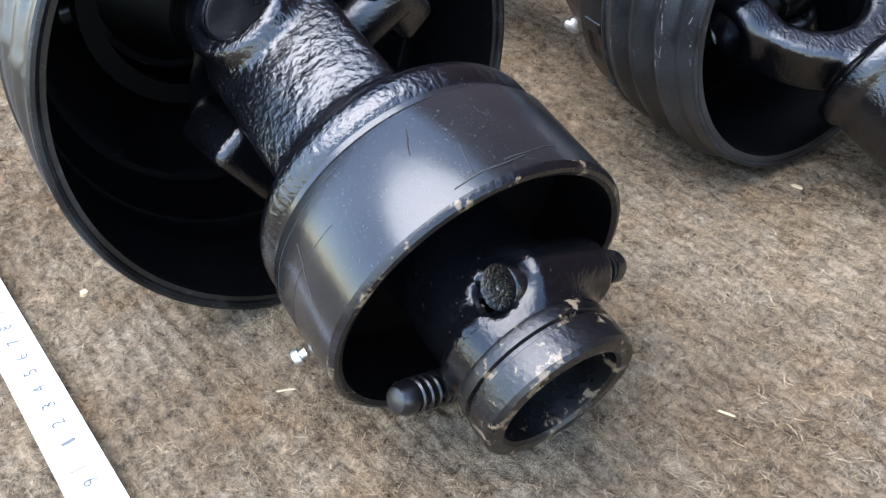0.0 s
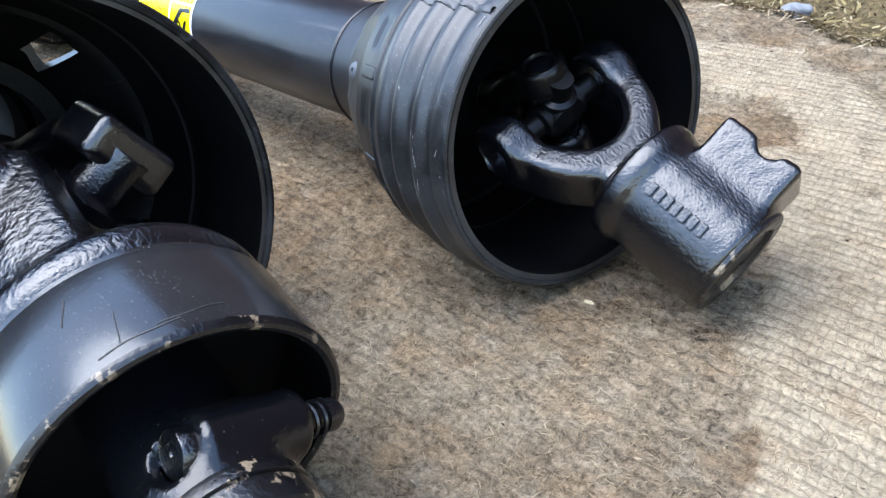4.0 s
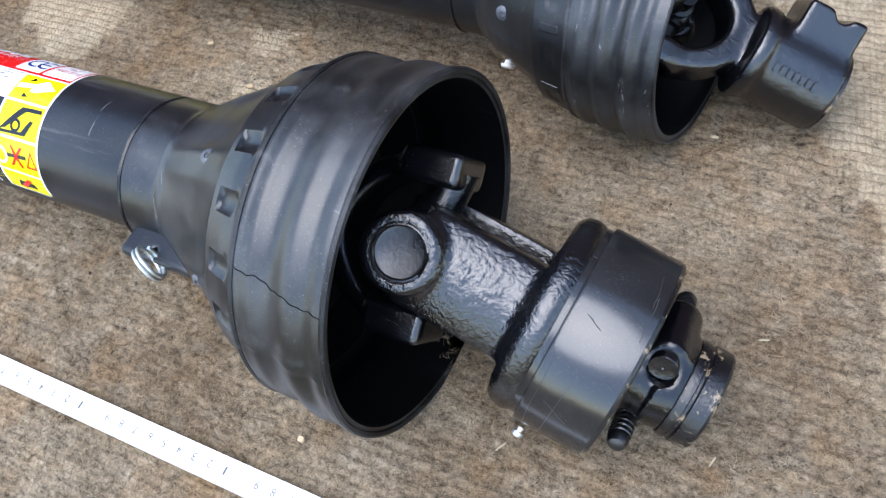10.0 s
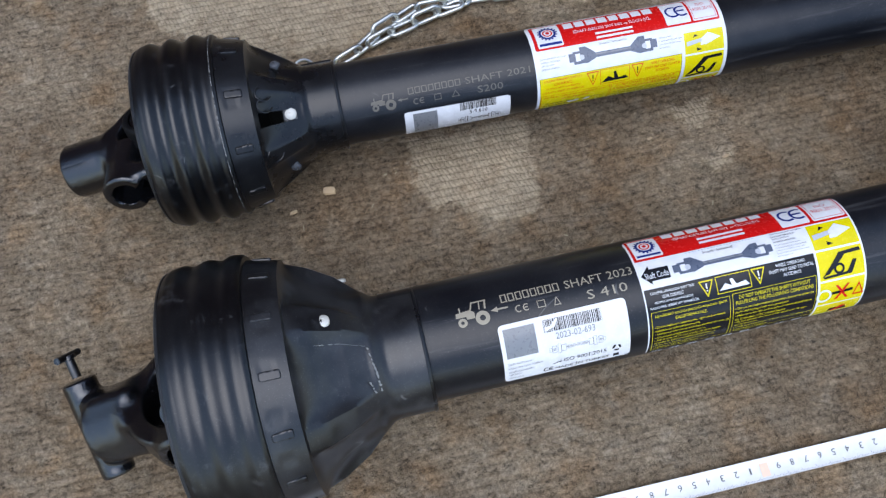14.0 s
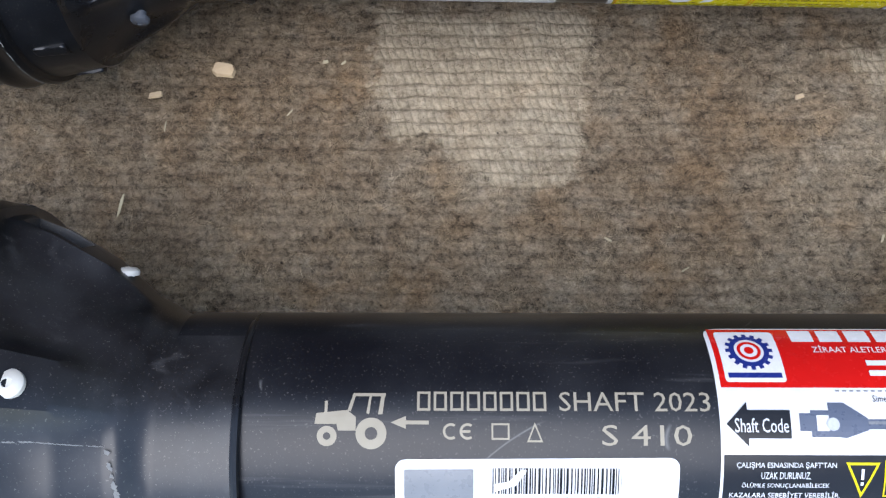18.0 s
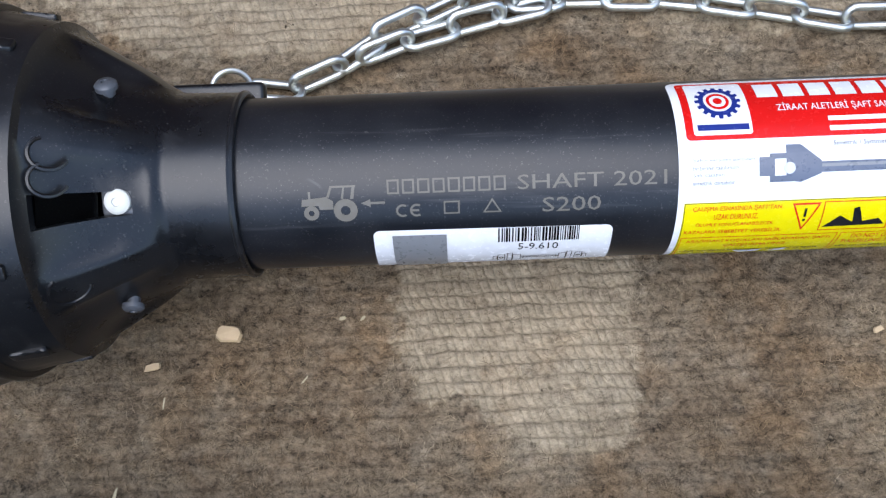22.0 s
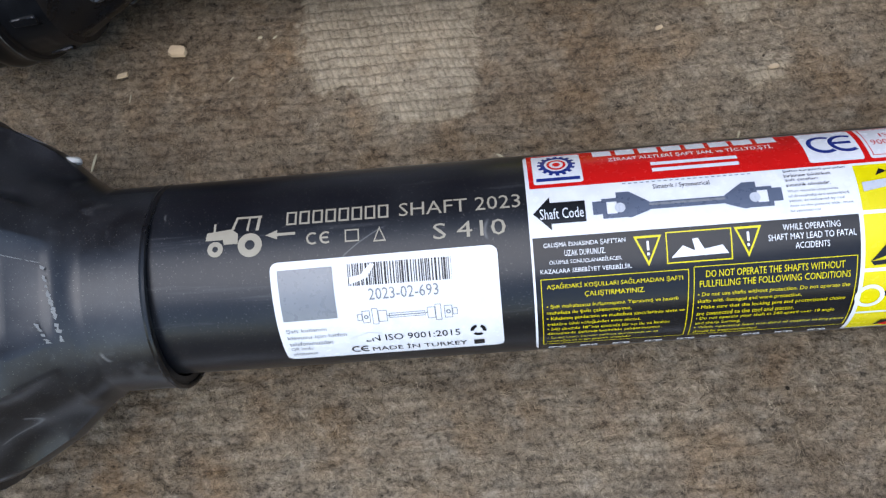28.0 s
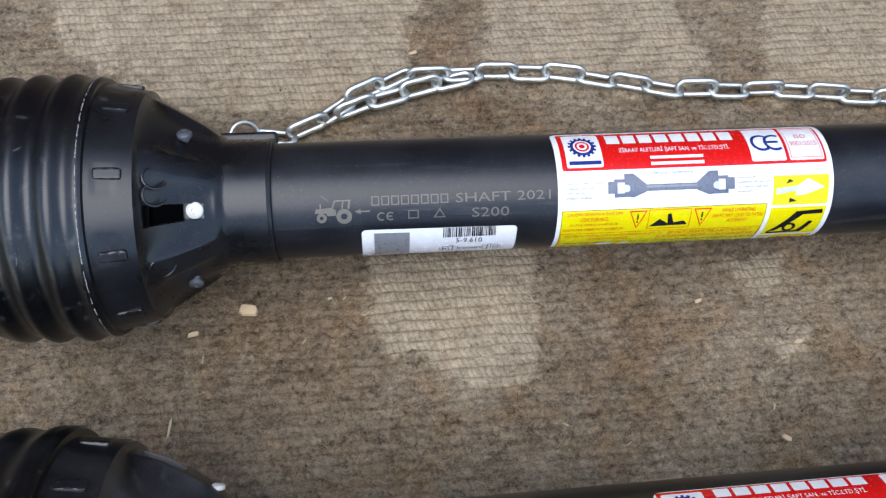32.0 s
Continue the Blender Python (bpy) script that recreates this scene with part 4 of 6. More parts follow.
PIN_C = PIN_C + (PIN_D - PIN_C) * 0.5
hub = part("splined_hub", moved(nets(hub_field, (0.072, -0.036, -0.036), (0.132, 0.036, 0.036), 0.00095), CF), CAST_SMOOTH, shaft_a, "black painted cast hub with cross bores")
pin_dir = PIN_B - PIN_A
pin_dir /= np.linalg.norm(pin_dir)
part("plug", moved(lathe([(-0.003, 0.0064), (0.0009, 0.0064), (0.0014, 0.006), (0.0011, 0.0052), (0.0012, 0.001), (0.0007, 0.0006)], 28), CF @ along(tuple(PIN_A - pin_dir * 0.0031), tuple(-pin_dir), (1, 0, 0))), CAST, hub, "round black plug")
for tip, way in ((to_local((0.631, -0.1285, 0.0446)), pin_dir), (to_local((0.6228, -0.2001, 0.0336)), -pin_dir)):
    f = CF @ along(tuple(tip), tuple(way), (1, 0, 0))
    pin = part("locking_pin", moved(lathe([(-0.020, 0.0030), (-0.0045, 0.0030), (-0.004, 0.0046), (-0.001, 0.0048), (0.0012, 0.0036), (0.002, 0.0015)], 24), f), BOLT_BLACK, hub, "black spring-loaded locking pin")
    coil = [f @ Vector((-0.018 + 0.0145 * i / 90, 0.0046 * math.cos(i * 2 * math.pi / 18), 0.0046 * math.sin(i * 2 * math.pi / 18))) for i in range(91)]
    part("spring", tube_path(coil, 0.0007, 6), BOLT_BLACK, pin, "black coil spring")
part("end_ring", lathe([(x + 0.0082, r) for x, r in [(0.1195, 0.016), (0.1195, 0.0224), (0.1205, 0.0229), (0.1235, 0.0229), (0.124, 0.0218), (0.1252, 0.0218), (0.1258, 0.0231), (0.1330, 0.0231), (0.1343, 0.0222), (0.1345, 0.0185), (0.1335, 0.0176), (0.121, 0.0172)]], 72, CF), WORN_PAINT, shaft_a, "worn black collar ring with bare patches", sharp=30)
white_pin(shaft_a, along((0.5778, -0.0485, 0.0215), (-0.25, -0.9, -0.35), (1, 0, 0)), 0.0029, "zinc grease nipple", ZINC)

# scratches and scrapes on the drum
SCRATCH = plain("pale_scratch", (0.030, 0.029, 0.028), 0.5, 0.2, 0.5, 0.3)
drum = [c for c in shaft_a.children if c.name == "drum"][0]
for x0, a0, x1, a1, w in ((0.086, 15, 0.083, 95, 0.00010), (0.080, 30, 0.092, 38, 0.00016), (0.079, -20, 0.086, -16, 0.00022), (0.095, 60, 0.0975, 88, 0.00010), (0.090, -30, 0.101, -27, 0.00018), (0.082, 100, 0.080, 150, 0.00012), (0.1005, -45, 0.1010, -20, 0.00025), (0.0985, -60, 0.1000, -38, 0.0002), (0.0755, 5, 0.0765, 60, 0.00010)):
    line = []
    for i in range(25):
        k = i / 24
        a, x = radians(a0 + (a1 - a0) * k), x0 + (x1 - x0) * k + 0.0002 * math.sin(9 * k + a0)
        line.append(CF @ Vector((x, -DR * math.sin(a), DR * math.cos(a))))
    part("scratch", tube_path(line, w, 5), SCRATCH, drum, "pale fine scratch")

# left end: clamp yoke
J = Vector((-0.098, 0.0, 0.082))
L_N = Vector((-0.93, 0.0, -0.36)).normalized()
LF = along(tuple(J), tuple(L_N), (0, -0.45, 0.9))
joint_inside(shaft_a, tuple(J), tuple(L_N), (0, -0.45, 0.9), 0.034, 0.0115)


def clamp_boss(p):
    c = d_cyl(p, (0.078, -0.034, 0.0), (0.078, 0.032, 0.0), 0.0108, 0.002)
    return melt(c, d_box(p, (0.054, 0, 0), (0.018, 0.022, 0.017), 0.007), 0.006)


def clamp_field(p):
    """The fork leans further over than its cross sleeve."""
    c, n = math.cos(radians(34)), math.sin(radians(34))
    q = np.stack([p[..., 0], p[..., 1] * c - p[..., 2] * n, p[..., 1] * n + p[..., 2] * c], -1)
    return melt(fork_field(0.023, 0.042, 0.074, 0.016, 0.046, 0.0175, 0.016)(q), clamp_boss(p), 0.004)


left = part("clamp_yoke", moved(nets(clamp_field, (-0.024, -0.052, -0.054), (0.096, 0.052, 0.054), 0.00135), LF), CAST, shaft_a, "black painted clamp yoke with a cross bolt sleeve")
bolt = LF @ along((0.078, -0.036, 0.0), (0, -1, 0), (1, 0, 0))
part("clamp_bolt", joined(moved(lathe([(0, 0.003), (0.012, 0.003), (0.0125, 0.0045), (0.015, 0.0045)], 20), bolt), moved(lathe([(-0.011, 0.0022), (0.011, 0.0022)], 12), bolt @ pose(0.0145, 0, 0, 0, 0, 90))), BOLT_BLACK, left, "black bolt with a cross handle")

# ---------- slimmer shaft ----------
B_Z, B_R = 0.0640, 0.0291
shaft_b = root("drive_shaft", pose(0, 0.0349, 0, 0, 0, math.degrees(math.atan(-0.0189))), "slim black drive shaft with ribbed guards on the carpet", "drive shaft", "drive shafts")
BL = [(-0.108, 0.0615), (-0.104, 0.0640), (-0.056, 0.0640), (-0.054, 0.0630), (-0.0535, 0.0610), (-0.034, 0.0565), (-0.033, 0.0535), (-0.022, 0.0470), (-0.010, 0.0395), (-0.003, 0.0345), (0.001, 0.0318), (0.0225, 0.0312)]
BR = [(0.457, 0.0306), (0.4735, 0.0310), (0.478, 0.0340), (0.484, 0.0390), (0.492, 0.0437), (0.502, 0.0485), (0.512, 0.0525), (0.520, 0.0550), (0.5205, 0.0570), (0.530, 0.0586), (0.5395, 0.0596), (0.540, 0.0612), (0.543, 0.0618), (0.588, 0.0640), (0.594, 0.0632)]
part("tube", polar([0.01 + 0.46 * i / 40 for i in range(41)], lambda x, a: B_R, 96, B_Z, 0.003), PLASTIC_TUBE, shaft_b, "smooth black plastic guard tube with printed labels")
skin = guard_skin(BL, 0, (-0.033, -0.002, 0.10, radians(3)), (-0.050, -0.042, 12, 0.0003), (-0.104, -0.056, 3, 0.0019))
cone = part("guard_cone", polar(stations([p for p in BL if p[0] >= -0.0535], 0.0014), skin, 180, B_Z, 0.002, in_slot(-0.0315, -0.0075, (radians(31.5),), 0.112), 0.0, lining(skin, 0.0034)), PLASTIC_GUARD, shaft_b, "black plastic guard cone with a slot and white pins")
for k in range(6):
    a = radians(34 + 60 * k)
    if k:
        white_pin(cone, polar_pose(-0.016, a, 0.0402, B_Z), 0.0036, "dull grey nylon locking pin", NYLON_DULL)
bolt = cone
white_pin(bolt, polar_pose(-0.0112, radians(31), 0.0345, B_Z), 0.0040, "milky nylon bolt in the slot")
part("bolt_block", moved(nets(lambda p: d_box(p, (0, 0, 0), (0.0022, 0.0050, 0.0058), 0.0012), (-0.004, -0.007, -0.008), (0.004, 0.007, 0.008), 0.0007), polar_pose(-0.0110, radians(31), 0.0325, B_Z)), NYLON_DULL, cone, "milky nylon block in the slot")
for mx, deg, rad, turn in ((-0.026, 12, 0.0048, 0.4), (-0.026, 21, 0.0048, 0.4), (-0.026, 62, 0.0055, 0.2)):
    mark = []
    for i in range(15):
        w = turn + math.pi * 1.25 * i / 14
        px, pa = mx + rad * math.cos(w), radians(deg) + rad * math.sin(w) / 0.049
        rr = lerp_profile(BL)(px) - 0.0002
        mark.append((px, -rr * math.sin(pa), B_Z + rr * math.cos(pa)))
    part("moulded_mark", tube_path(mark, 0.0007, 6), PLASTIC_GUARD, cone, "raised moulded arc")
part("bell", polar(stations([p for p in BL if p[0] <= -0.0535], 0.0013), skin, 144, B_Z, 0.0024, None, 0.0, smooth_lining(BL)), RUBBER, shaft_b, "ribbed black plastic guard bell")
skin = guard_skin(BR, 0, (0.474, 0.518, 0.05, radians(30)), (0.526, 0.534, 12, 0.0008), (0.543, 0.590, 3, 0.0018))
cone = part("guard_cone", polar(stations([p for p in BR if p[0] <= 0.540], 0.0014), skin, 180, B_Z, 0.002, None, 0.0, lining(skin, 0.0034)), PLASTIC_DULL, shaft_b, "dull black plastic guard cone with white pins")
for px, deg, up, matter in ((0.4965, 65, 0.0040, NYLON_DULL), (0.4900, 129, -0.0006, NYLON), (0.4915, 1, 0.0030, NYLON_DULL), (0.4915, -59, 0.0026, NYLON_DULL)):
    white_pin(cone, polar_pose(px, radians(deg), lerp_profile(BR)(px) - up, B_Z), 0.0040, "nylon locking pin", matter)
part("bell", polar(stations([p for p in BR if p[0] >= 0.540], 0.0013), skin, 240, B_Z, 0.0024, None, 0.0, smooth_lining(BR)), RUBBER_GREY, shaft_b, "open ribbed black plastic guard bell with a raised seam")

b_inv = shaft_b.matrix_basis.inverted()
Y_J = b_inv @ Vector((0.585, 0.0238, 0.0620))
Y_E = b_inv @ Vector((0.657, 0.0268, 0.0238))
Y_N = (Y_E - Y_J).normalized()
Y_J = Y_J - Y_N * 0.010
Y_UP = (0.0, 0.957, 0.29)
YF = along(tuple(Y_J), tuple(Y_N), Y_UP)
y_inv = YF.inverted()
joint_inside(shaft_b, tuple(Y_J), tuple(Y_N), Y_UP, 0.0195, 0.0062, False, GREASE)
QDIR = y_inv.to_3x3() @ (b_inv.to_3x3() @ Vector((0.28, 0.76, 0.59)))
QDIR = np.array((0, QDIR.y, QDIR.z)) / math.hypot(QDIR.y, QDIR.z)
QSIDE = np.cross((1, 0, 0), QDIR)


def release_boss(p):
    turn = np.stack([(1, 0, 0), QSIDE, QDIR], 1)
    d = d_box(p, tuple(np.array((0.0725, 0, 0)) + QDIR * 0.018), (0.0162, 0.0165, 0.0180), 0.0022, turn)
    groove = d_cyl(p, tuple(np.array((0.0750, 0, 0)) + QDIR * 0.0372 - QSIDE * 0.04), tuple(np.array((0.0750, 0, 0)) + QDIR * 0.0372 + QSIDE * 0.04), 0.0056)
    d = carve(d, groove, 0.002)
    ridge = d_cyl(p, (0.042, 0, 0), (0.0495, 0, 0), 0.0248, 0.002)
    return melt(d, ridge, 0.003)


plain_yoke = part("fork_yoke", moved(nets(fork_field(0.0232, 0.044, 0.0910, 0.0165, 0.034, 0.0130, 0.0140, release_boss, 0.00012, 0.80), (-0.020, -0.042, -0.042), (0.096, 0.042, 0.042), 0.0011), YF), CAST, shaft_b, "glossy black cast fork yoke with raised lettering")
part("yoke_rim", lathe([(x + 0.013, r) for x, r in [(0.0768, 0.0163), (0.0768, 0.0212), (0.0775, 0.0224), (0.0790, 0.0222), (0.0797, 0.0212), (0.0797, 0.0165), (0.0780, 0.0150)]], 56, YF), WORN_PAINT, plain_yoke, "worn rim of the yoke bore", sharp=30)
TDIR = y_inv.to_3x3() @ (b_inv.to_3x3() @ Vector((0.35, -0.71, 0.60)))
TDIR = np.array((0, TDIR.y, TDIR.z)) / math.hypot(TDIR.y, TDIR.z)
for k in range(7):
    f = YF @ along((0.0560 + 0.0037 * k, TDIR[1] * 0.0231, TDIR[2] * 0.0231), tuple(TDIR), (1, 0, 0))
    g = joined(lathe([(0, 0.0001), (0.0006, 0.0001)], 4), nets(lambda p: d_box(p, (0.0003, 0, 0), (0.0010, 0.0026, 0.0015), 0.0003), (-0.0008, -0.003, -0.002), (0.0014, 0.003, 0.002), 0.0004))
    part("raised_block", moved(g, f), CAST, plain_yoke)
for k in range(6):
    a = 2 * math.pi * k / 6 + 0.4
    f = YF @ along((0.076, 0.0158 * math.cos(a), 0.0158 * math.sin(a)), (1, 0, 0))
    part("spline_tooth", moved(nets(lambda p: d_box(p, (0, 0, 0), (0.014, 0.0024, 0.0022), 0.0005), (-0.016, -0.003, -0.003), (0.016, 0.003, 0.003), 0.0012), f @ pose(0, 0, 0, math.degrees(a), 0, 0)), CAST, plain_yoke)

J = Vector((-0.113, -0.002, 0.058))
M_N = Vector((-0.955, 0.02, -0.26)).normalized()
EAR_DIR = (0, -0.978, 0.208)
MF = along(tuple(J), tuple(M_N), EAR_DIR)
# Cross and inner yoke are coloured near-black for the shade in the bell.
joint_inside(shaft_b, tuple(J), tuple(M_N), EAR_DIR, 0.027, 0.0095, coat=INSIDE_SHADE)
BOSS = MF.inverted().to_3x3() @ Vector((0.0, -0.94, 0.34))
BOSS = np.array((0.0, *Vector((BOSS.y, BOSS.z)).normalized()))
BOSS_AT = np.array((0.017, 0.0, 0.0))
wide_fork = fork_field(0.0195, 0.028, 0.066, 0.0145, 0.037, 0.0170, 0.0130, lambda p: d_cyl(p, tuple(BOSS_AT), tuple(BOSS_AT + BOSS * 0.042), 0.0160, 0.002))


def bossed_fork(p):
    """The yoke with the open bore of its locking boss."""
    return np.maximum(wide_fork(p), -d_cyl(p, tuple(BOSS_AT + BOSS * 0.022), tuple(BOSS_AT + BOSS * 0.056), 0.0092))


plain_yoke = part("fork_yoke", moved(nets(bossed_fork, (-0.022, -0.046, -0.046), (0.078, 0.046, 0.046), 0.0013), MF), CAST, shaft_b, "glossy black cast fork yoke with an open boss")
SIDE = (MF.inverted().to_3x3() @ Vector((0.0, -0.36, 0.93)))
SIDE.x = 0.0
SIDE.normalize()
for k in range(5):
    f = MF @ along((0.0480 + 0.0034 * k, SIDE.y * 0.0195, SIDE.z * 0.0195), tuple(SIDE), (1, 0, 0))
    part("raised_block", moved(nets(lambda p: d_box(p, (0.0003, 0, 0), (0.0009, 0.0008, 0.0030), 0.0003), (-0.0008, -0.0014, -0.0036), (0.0016, 0.0014, 0.0036), 0.0004), f), CAST, plain_yoke)

bell_rim(shaft_b, 0.5938, 0.0621, B_Z, 0.0, 0.0012)
bell_rim(shaft_b, -0.108, 0.0604, B_Z)
bell_rim(shaft_b, 0.5408, 0.0606, B_Z)
bell_rim(shaft_a, 0.4768, 0.0803, A_Z, A_DY)


def seam_strip():
    """The rough welded overlap along the slim shaft's bell."""
    rng = random.Random(8)
    verts, faces, n = [], [], 44
    radius = guard_skin(BR, 0, (0.474, 0.518, 0.05, radians(30)), (0.526, 0.534, 12, 0.002), (0.543, 0.590, 3, 0.0018))
    for i in range(n):
        x = 0.5405 + 0.052 * i / (n - 1)
        for deg, up in ((28.3, -0.0006), (28.7 + rng.uniform(-0.3, 0.3), 0.0007), (30.0, 0.0009 + rng.uniform(-0.0002, 0.0006)), (31.3 + rng.uniform(-0.3, 0.3), 0.0006), (31.8, -0.0006)):
            a, r = radians(deg), radius(x, radians(deg)) + up
            verts.append((x, -r * math.sin(a), B_Z + r * math.cos(a)))
    for i in range(n - 1):
        for k in range(4):
            a = i * 5 + k
            faces.append((a, a + 1, a + 6, a + 5))
    part("seam", (verts, faces), SEAM, shaft_b, "scuffed grey welded seam along the bell")


seam_strip()
b_cones = [c for c in shaft_b.children if c.name.startswith("guard_cone")]
fingers(b_cones[0], -0.0440, 0.0588, B_Z, 0, 10, 12)
fingers(b_cones[1], 0.5300, 0.0580, B_Z, 0, 10, 25, -1)


def collar_rim(shaft, x, r, zc, yc=0.0):
    pts = [(x, yc - r * math.sin(2 * math.pi * i / 72), zc + r * math.cos(2 * math.pi * i / 72)) for i in range(72)]
    part("collar_rim", tube_path(pts, 0.0013, 8, True), PLASTIC_GUARD, shaft, "rolled black edge of the guard collar")


collar_rim(shaft_a, 0.0412, 0.0383, A_Z, A_DY)
collar_rim(shaft_a, 0.3745, 0.0379, A_Z, A_DY)
collar_rim(shaft_b, 0.0222, 0.0307, B_Z)
collar_rim(shaft_b, 0.4575, 0.0301, B_Z)


# pale scuffs where the guards have been dragged
SCUFF = plain("pale_scuffed_plastic", (0.20, 0.20, 0.19), 0.75, 0, 0.3, 0.3)


def scuff(cone, points, path, zc, yc, width, seed, ribbed=None):
    """A ragged scrape along a path of (x, degrees) on a guard."""
    rng = random.Random(seed)
    smooth = lerp_profile(points)
    skin = ribbed or (lambda x, a: smooth(x))
    verts, faces = [], []
    for (x0, d0), (x1, d1) in zip(path, path[1:]):
        n = max(4, int(abs(d1 - d0) / 1.5) + int(abs(x1 - x0) / 0.0008))
        for i in range(n):
            if rng.random() < 0.25:
                continue
            b = len(verts)
            for t in (i / n, (i + 1) / n):
                x, d = x0 + (x1 - x0) * t, d0 + (d1 - d0) * t
                w = width * rng.uniform(0.15, 1.0)
                for side in (-1, 1):
                    px, a = x + side * w * 0.8 + rng.gauss(0, width * 0.2), radians(d + side * 0.35 * w / 0.0006)
                    r = skin(px, a) + 0.00025
                    verts.append((px, yc - r * math.sin(a), zc + r * math.cos(a)))
            faces.append((b, b + 1, b + 3, b + 2))
    part("scuff", (verts, faces), SCUFF, cone, "pale ragged scuff mark", smooth=False)


A_CONES = [c for c in shaft_a.children if c.name.startswith("guard_cone")]
scuff(A_CONES[0], AL, [(0.0085, 4), (0.0098, 15), (0.0112, 24), (0.0118, 41)], A_Z, A_DY, 0.0010, 1)
scuff(A_CONES[0], AL, [(-0.020, 2), (-0.006, 2), (0.0085, 4)], A_Z, A_DY, 0.0005, 3)
scuff(A_CONES[0], AL, [(0.0064, 30), (0.0085, 40)], A_Z, A_DY, 0.0008, 2)
for k, path in enumerate(([(0.398, -20), (0.404, -14)], [(0.402, 2), (0.409, 7)], [(0.409, -32), (0.416, -28)], [(0.400, 28), (0.403, 36)], [(0.420, 40), (0.426, 44)], [(0.397, 48), (0.399, 62)])):
    scuff(A_CONES[1], AR, path, A_Z, A_DY, 0.0006, 10 + k)

# rubbed rib crests of the slim shaft's open bell, and its rear lip
b_skin = guard_skin(BR, 0, (0.474, 0.518, 0.05, radians(30)), (0.526, 0.534, 12, 0.0008), (0.543, 0.590, 3, 0.0018))
b_bell = [c for c in shaft_b.children if c.name.startswith("bell") and "rim" not in c.name][1]
rub = random.Random(21)
for k in range(44):
    x = rub.choice((0.5452, 0.5478, 0.5632, 0.5785, 0.5785, 0.5925)) + rub.gauss(0, 0.0006)
    d = rub.choice((rub.uniform(30, 125), rub.uniform(70, 125), rub.uniform(-70, 30)))
    scuff(b_bell, BR, [(x, d), (x + rub.gauss(0, 0.0008), d + rub.uniform(1.5, 7))], B_Z, 0.0, rub.uniform(0.0002, 0.0005), 50 + k, b_skin)

# rubbed rear lip of the slim shaft's closed bell
b_closed = [c for c in shaft_b.children if c.name.startswith("bell") and "rim" not in c.name][0]
scuff(b_closed, BL, [(-0.0562, -70), (-0.0558, 20), (-0.0564, 130)], B_Z, 0.0, 0.00035, 71)

# hairline crack across the clutch shaft's open bell
CRACK = plain("dark_crack", (0.0012, 0.0012, 0.0014), 0.9, 0, 0.05)
a_bell = [c for c in shaft_a.children if c.name.startswith("bell") and "rim" not in c.name][1]
a_skin = guard_skin(AR, 0, (0.400, 0.455, 0.09, radians(20)), (0.460, 0.471, 18, 0.0022), (0.480, 0.520, 2, 0.0011))
crack = []
for i in range(40):
    x = 0.4785 + 0.0455 * i / 39
    a = radians(46 + 5 * i / 39 + 0.5 * math.sin(i * 0.5) + 0.25 * math.sin(i * 1.3))
    r = a_skin(x, a) + 0.0001
    crack.append((x, A_DY - r * math.sin(a), A_Z + r * math.cos(a)))
part("crack", tube_path(crack, 0.0002, 5), CRACK, a_bell, "dark hairline crack")

# insides of the guards: matt, and blackened to paint in their shade
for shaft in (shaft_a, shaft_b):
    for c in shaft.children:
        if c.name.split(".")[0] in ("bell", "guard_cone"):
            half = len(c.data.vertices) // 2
            c.data.materials.append(INSIDE_SHADE)
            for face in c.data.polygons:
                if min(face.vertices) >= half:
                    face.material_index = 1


# the open guards sag sideways and rest on the carpet
def ease(x, a, b):
    k = np.clip((x - a) / (b - a), 0, 1)
    return k * k * (3 - 2 * k)


def sag_a(x, y, z):
    w = ease(x, 0.43, 0.52)
    x = x - w * 0.015 * (z - A_Z)
    return x, y - 0.0015 * w, np.maximum(z - 0.0035 * w, -0.0015)


def sag_b(x, y, z):
    w = ease(x, 0.475, 0.594)
    x = x + ease(x, 0.52, 0.594) * (0.10 * y - 0.02 * (z - B_Z))
    return x, y - 0.0050 * w, np.maximum(z, -0.0015)


for shaft, sag, start_x in ((shaft_a, sag_a, 0.40), (shaft_b, sag_b, 0.475)):
    for c in shaft.children_recursive:
        if c.name.split(".")[0] in ("bell", "guard_cone", "bell_rim", "pin", "finger", "scuff", "seam", "crack"):
            co = np.zeros(len(c.data.vertices) * 3)
            c.data.vertices.foreach_get("co", co)
            co = co.reshape(-1, 3)
            if co[:, 0].mean() > start_x and co[:, 0].min() > start_x - 0.03 and not (c.parent == shaft and c.name.startswith("pin")):
                c.data.vertices.foreach_set("co", np.stack(sag(*co.T), -1).ravel())
                c.data.update()

# ---- printed labels, wrapped round the tubes ----
P_WHITE = plain("white_label_film", (0.63, 0.63, 0.63), 0.25, 0, 0.3)
P_RED = plain("red_print", (0.52, 0.008, 0.007), 0.25, 0, 0.25)
P_YELLOW = plain("yellow_print", (0.60, 0.50, 0.003), 0.25, 0, 0.25)
P_BLACK = plain("black_print", (0.008, 0.0085, 0.010), 0.22, 0, 0.25)
P_NAVY = plain("navy_print", (0.012, 0.025, 0.15), 0.25, 0, 0.3)
P_GREY = plain("grey_print", (0.16, 0.165, 0.17), 0.3)
P_PALE = plain("pale_grey_print", (0.42, 0.43, 0.45), 0.3)
P_STEEL = plain("blue_grey_print", (0.07, 0.085, 0.12), 0.3)
ENGRAVED = plain("beige_laser_marking", (0.27, 0.235, 0.17), 0.6)
ENGRAVED_DIM = plain("grey_laser_marking", (0.10, 0.088, 0.068), 0.6)


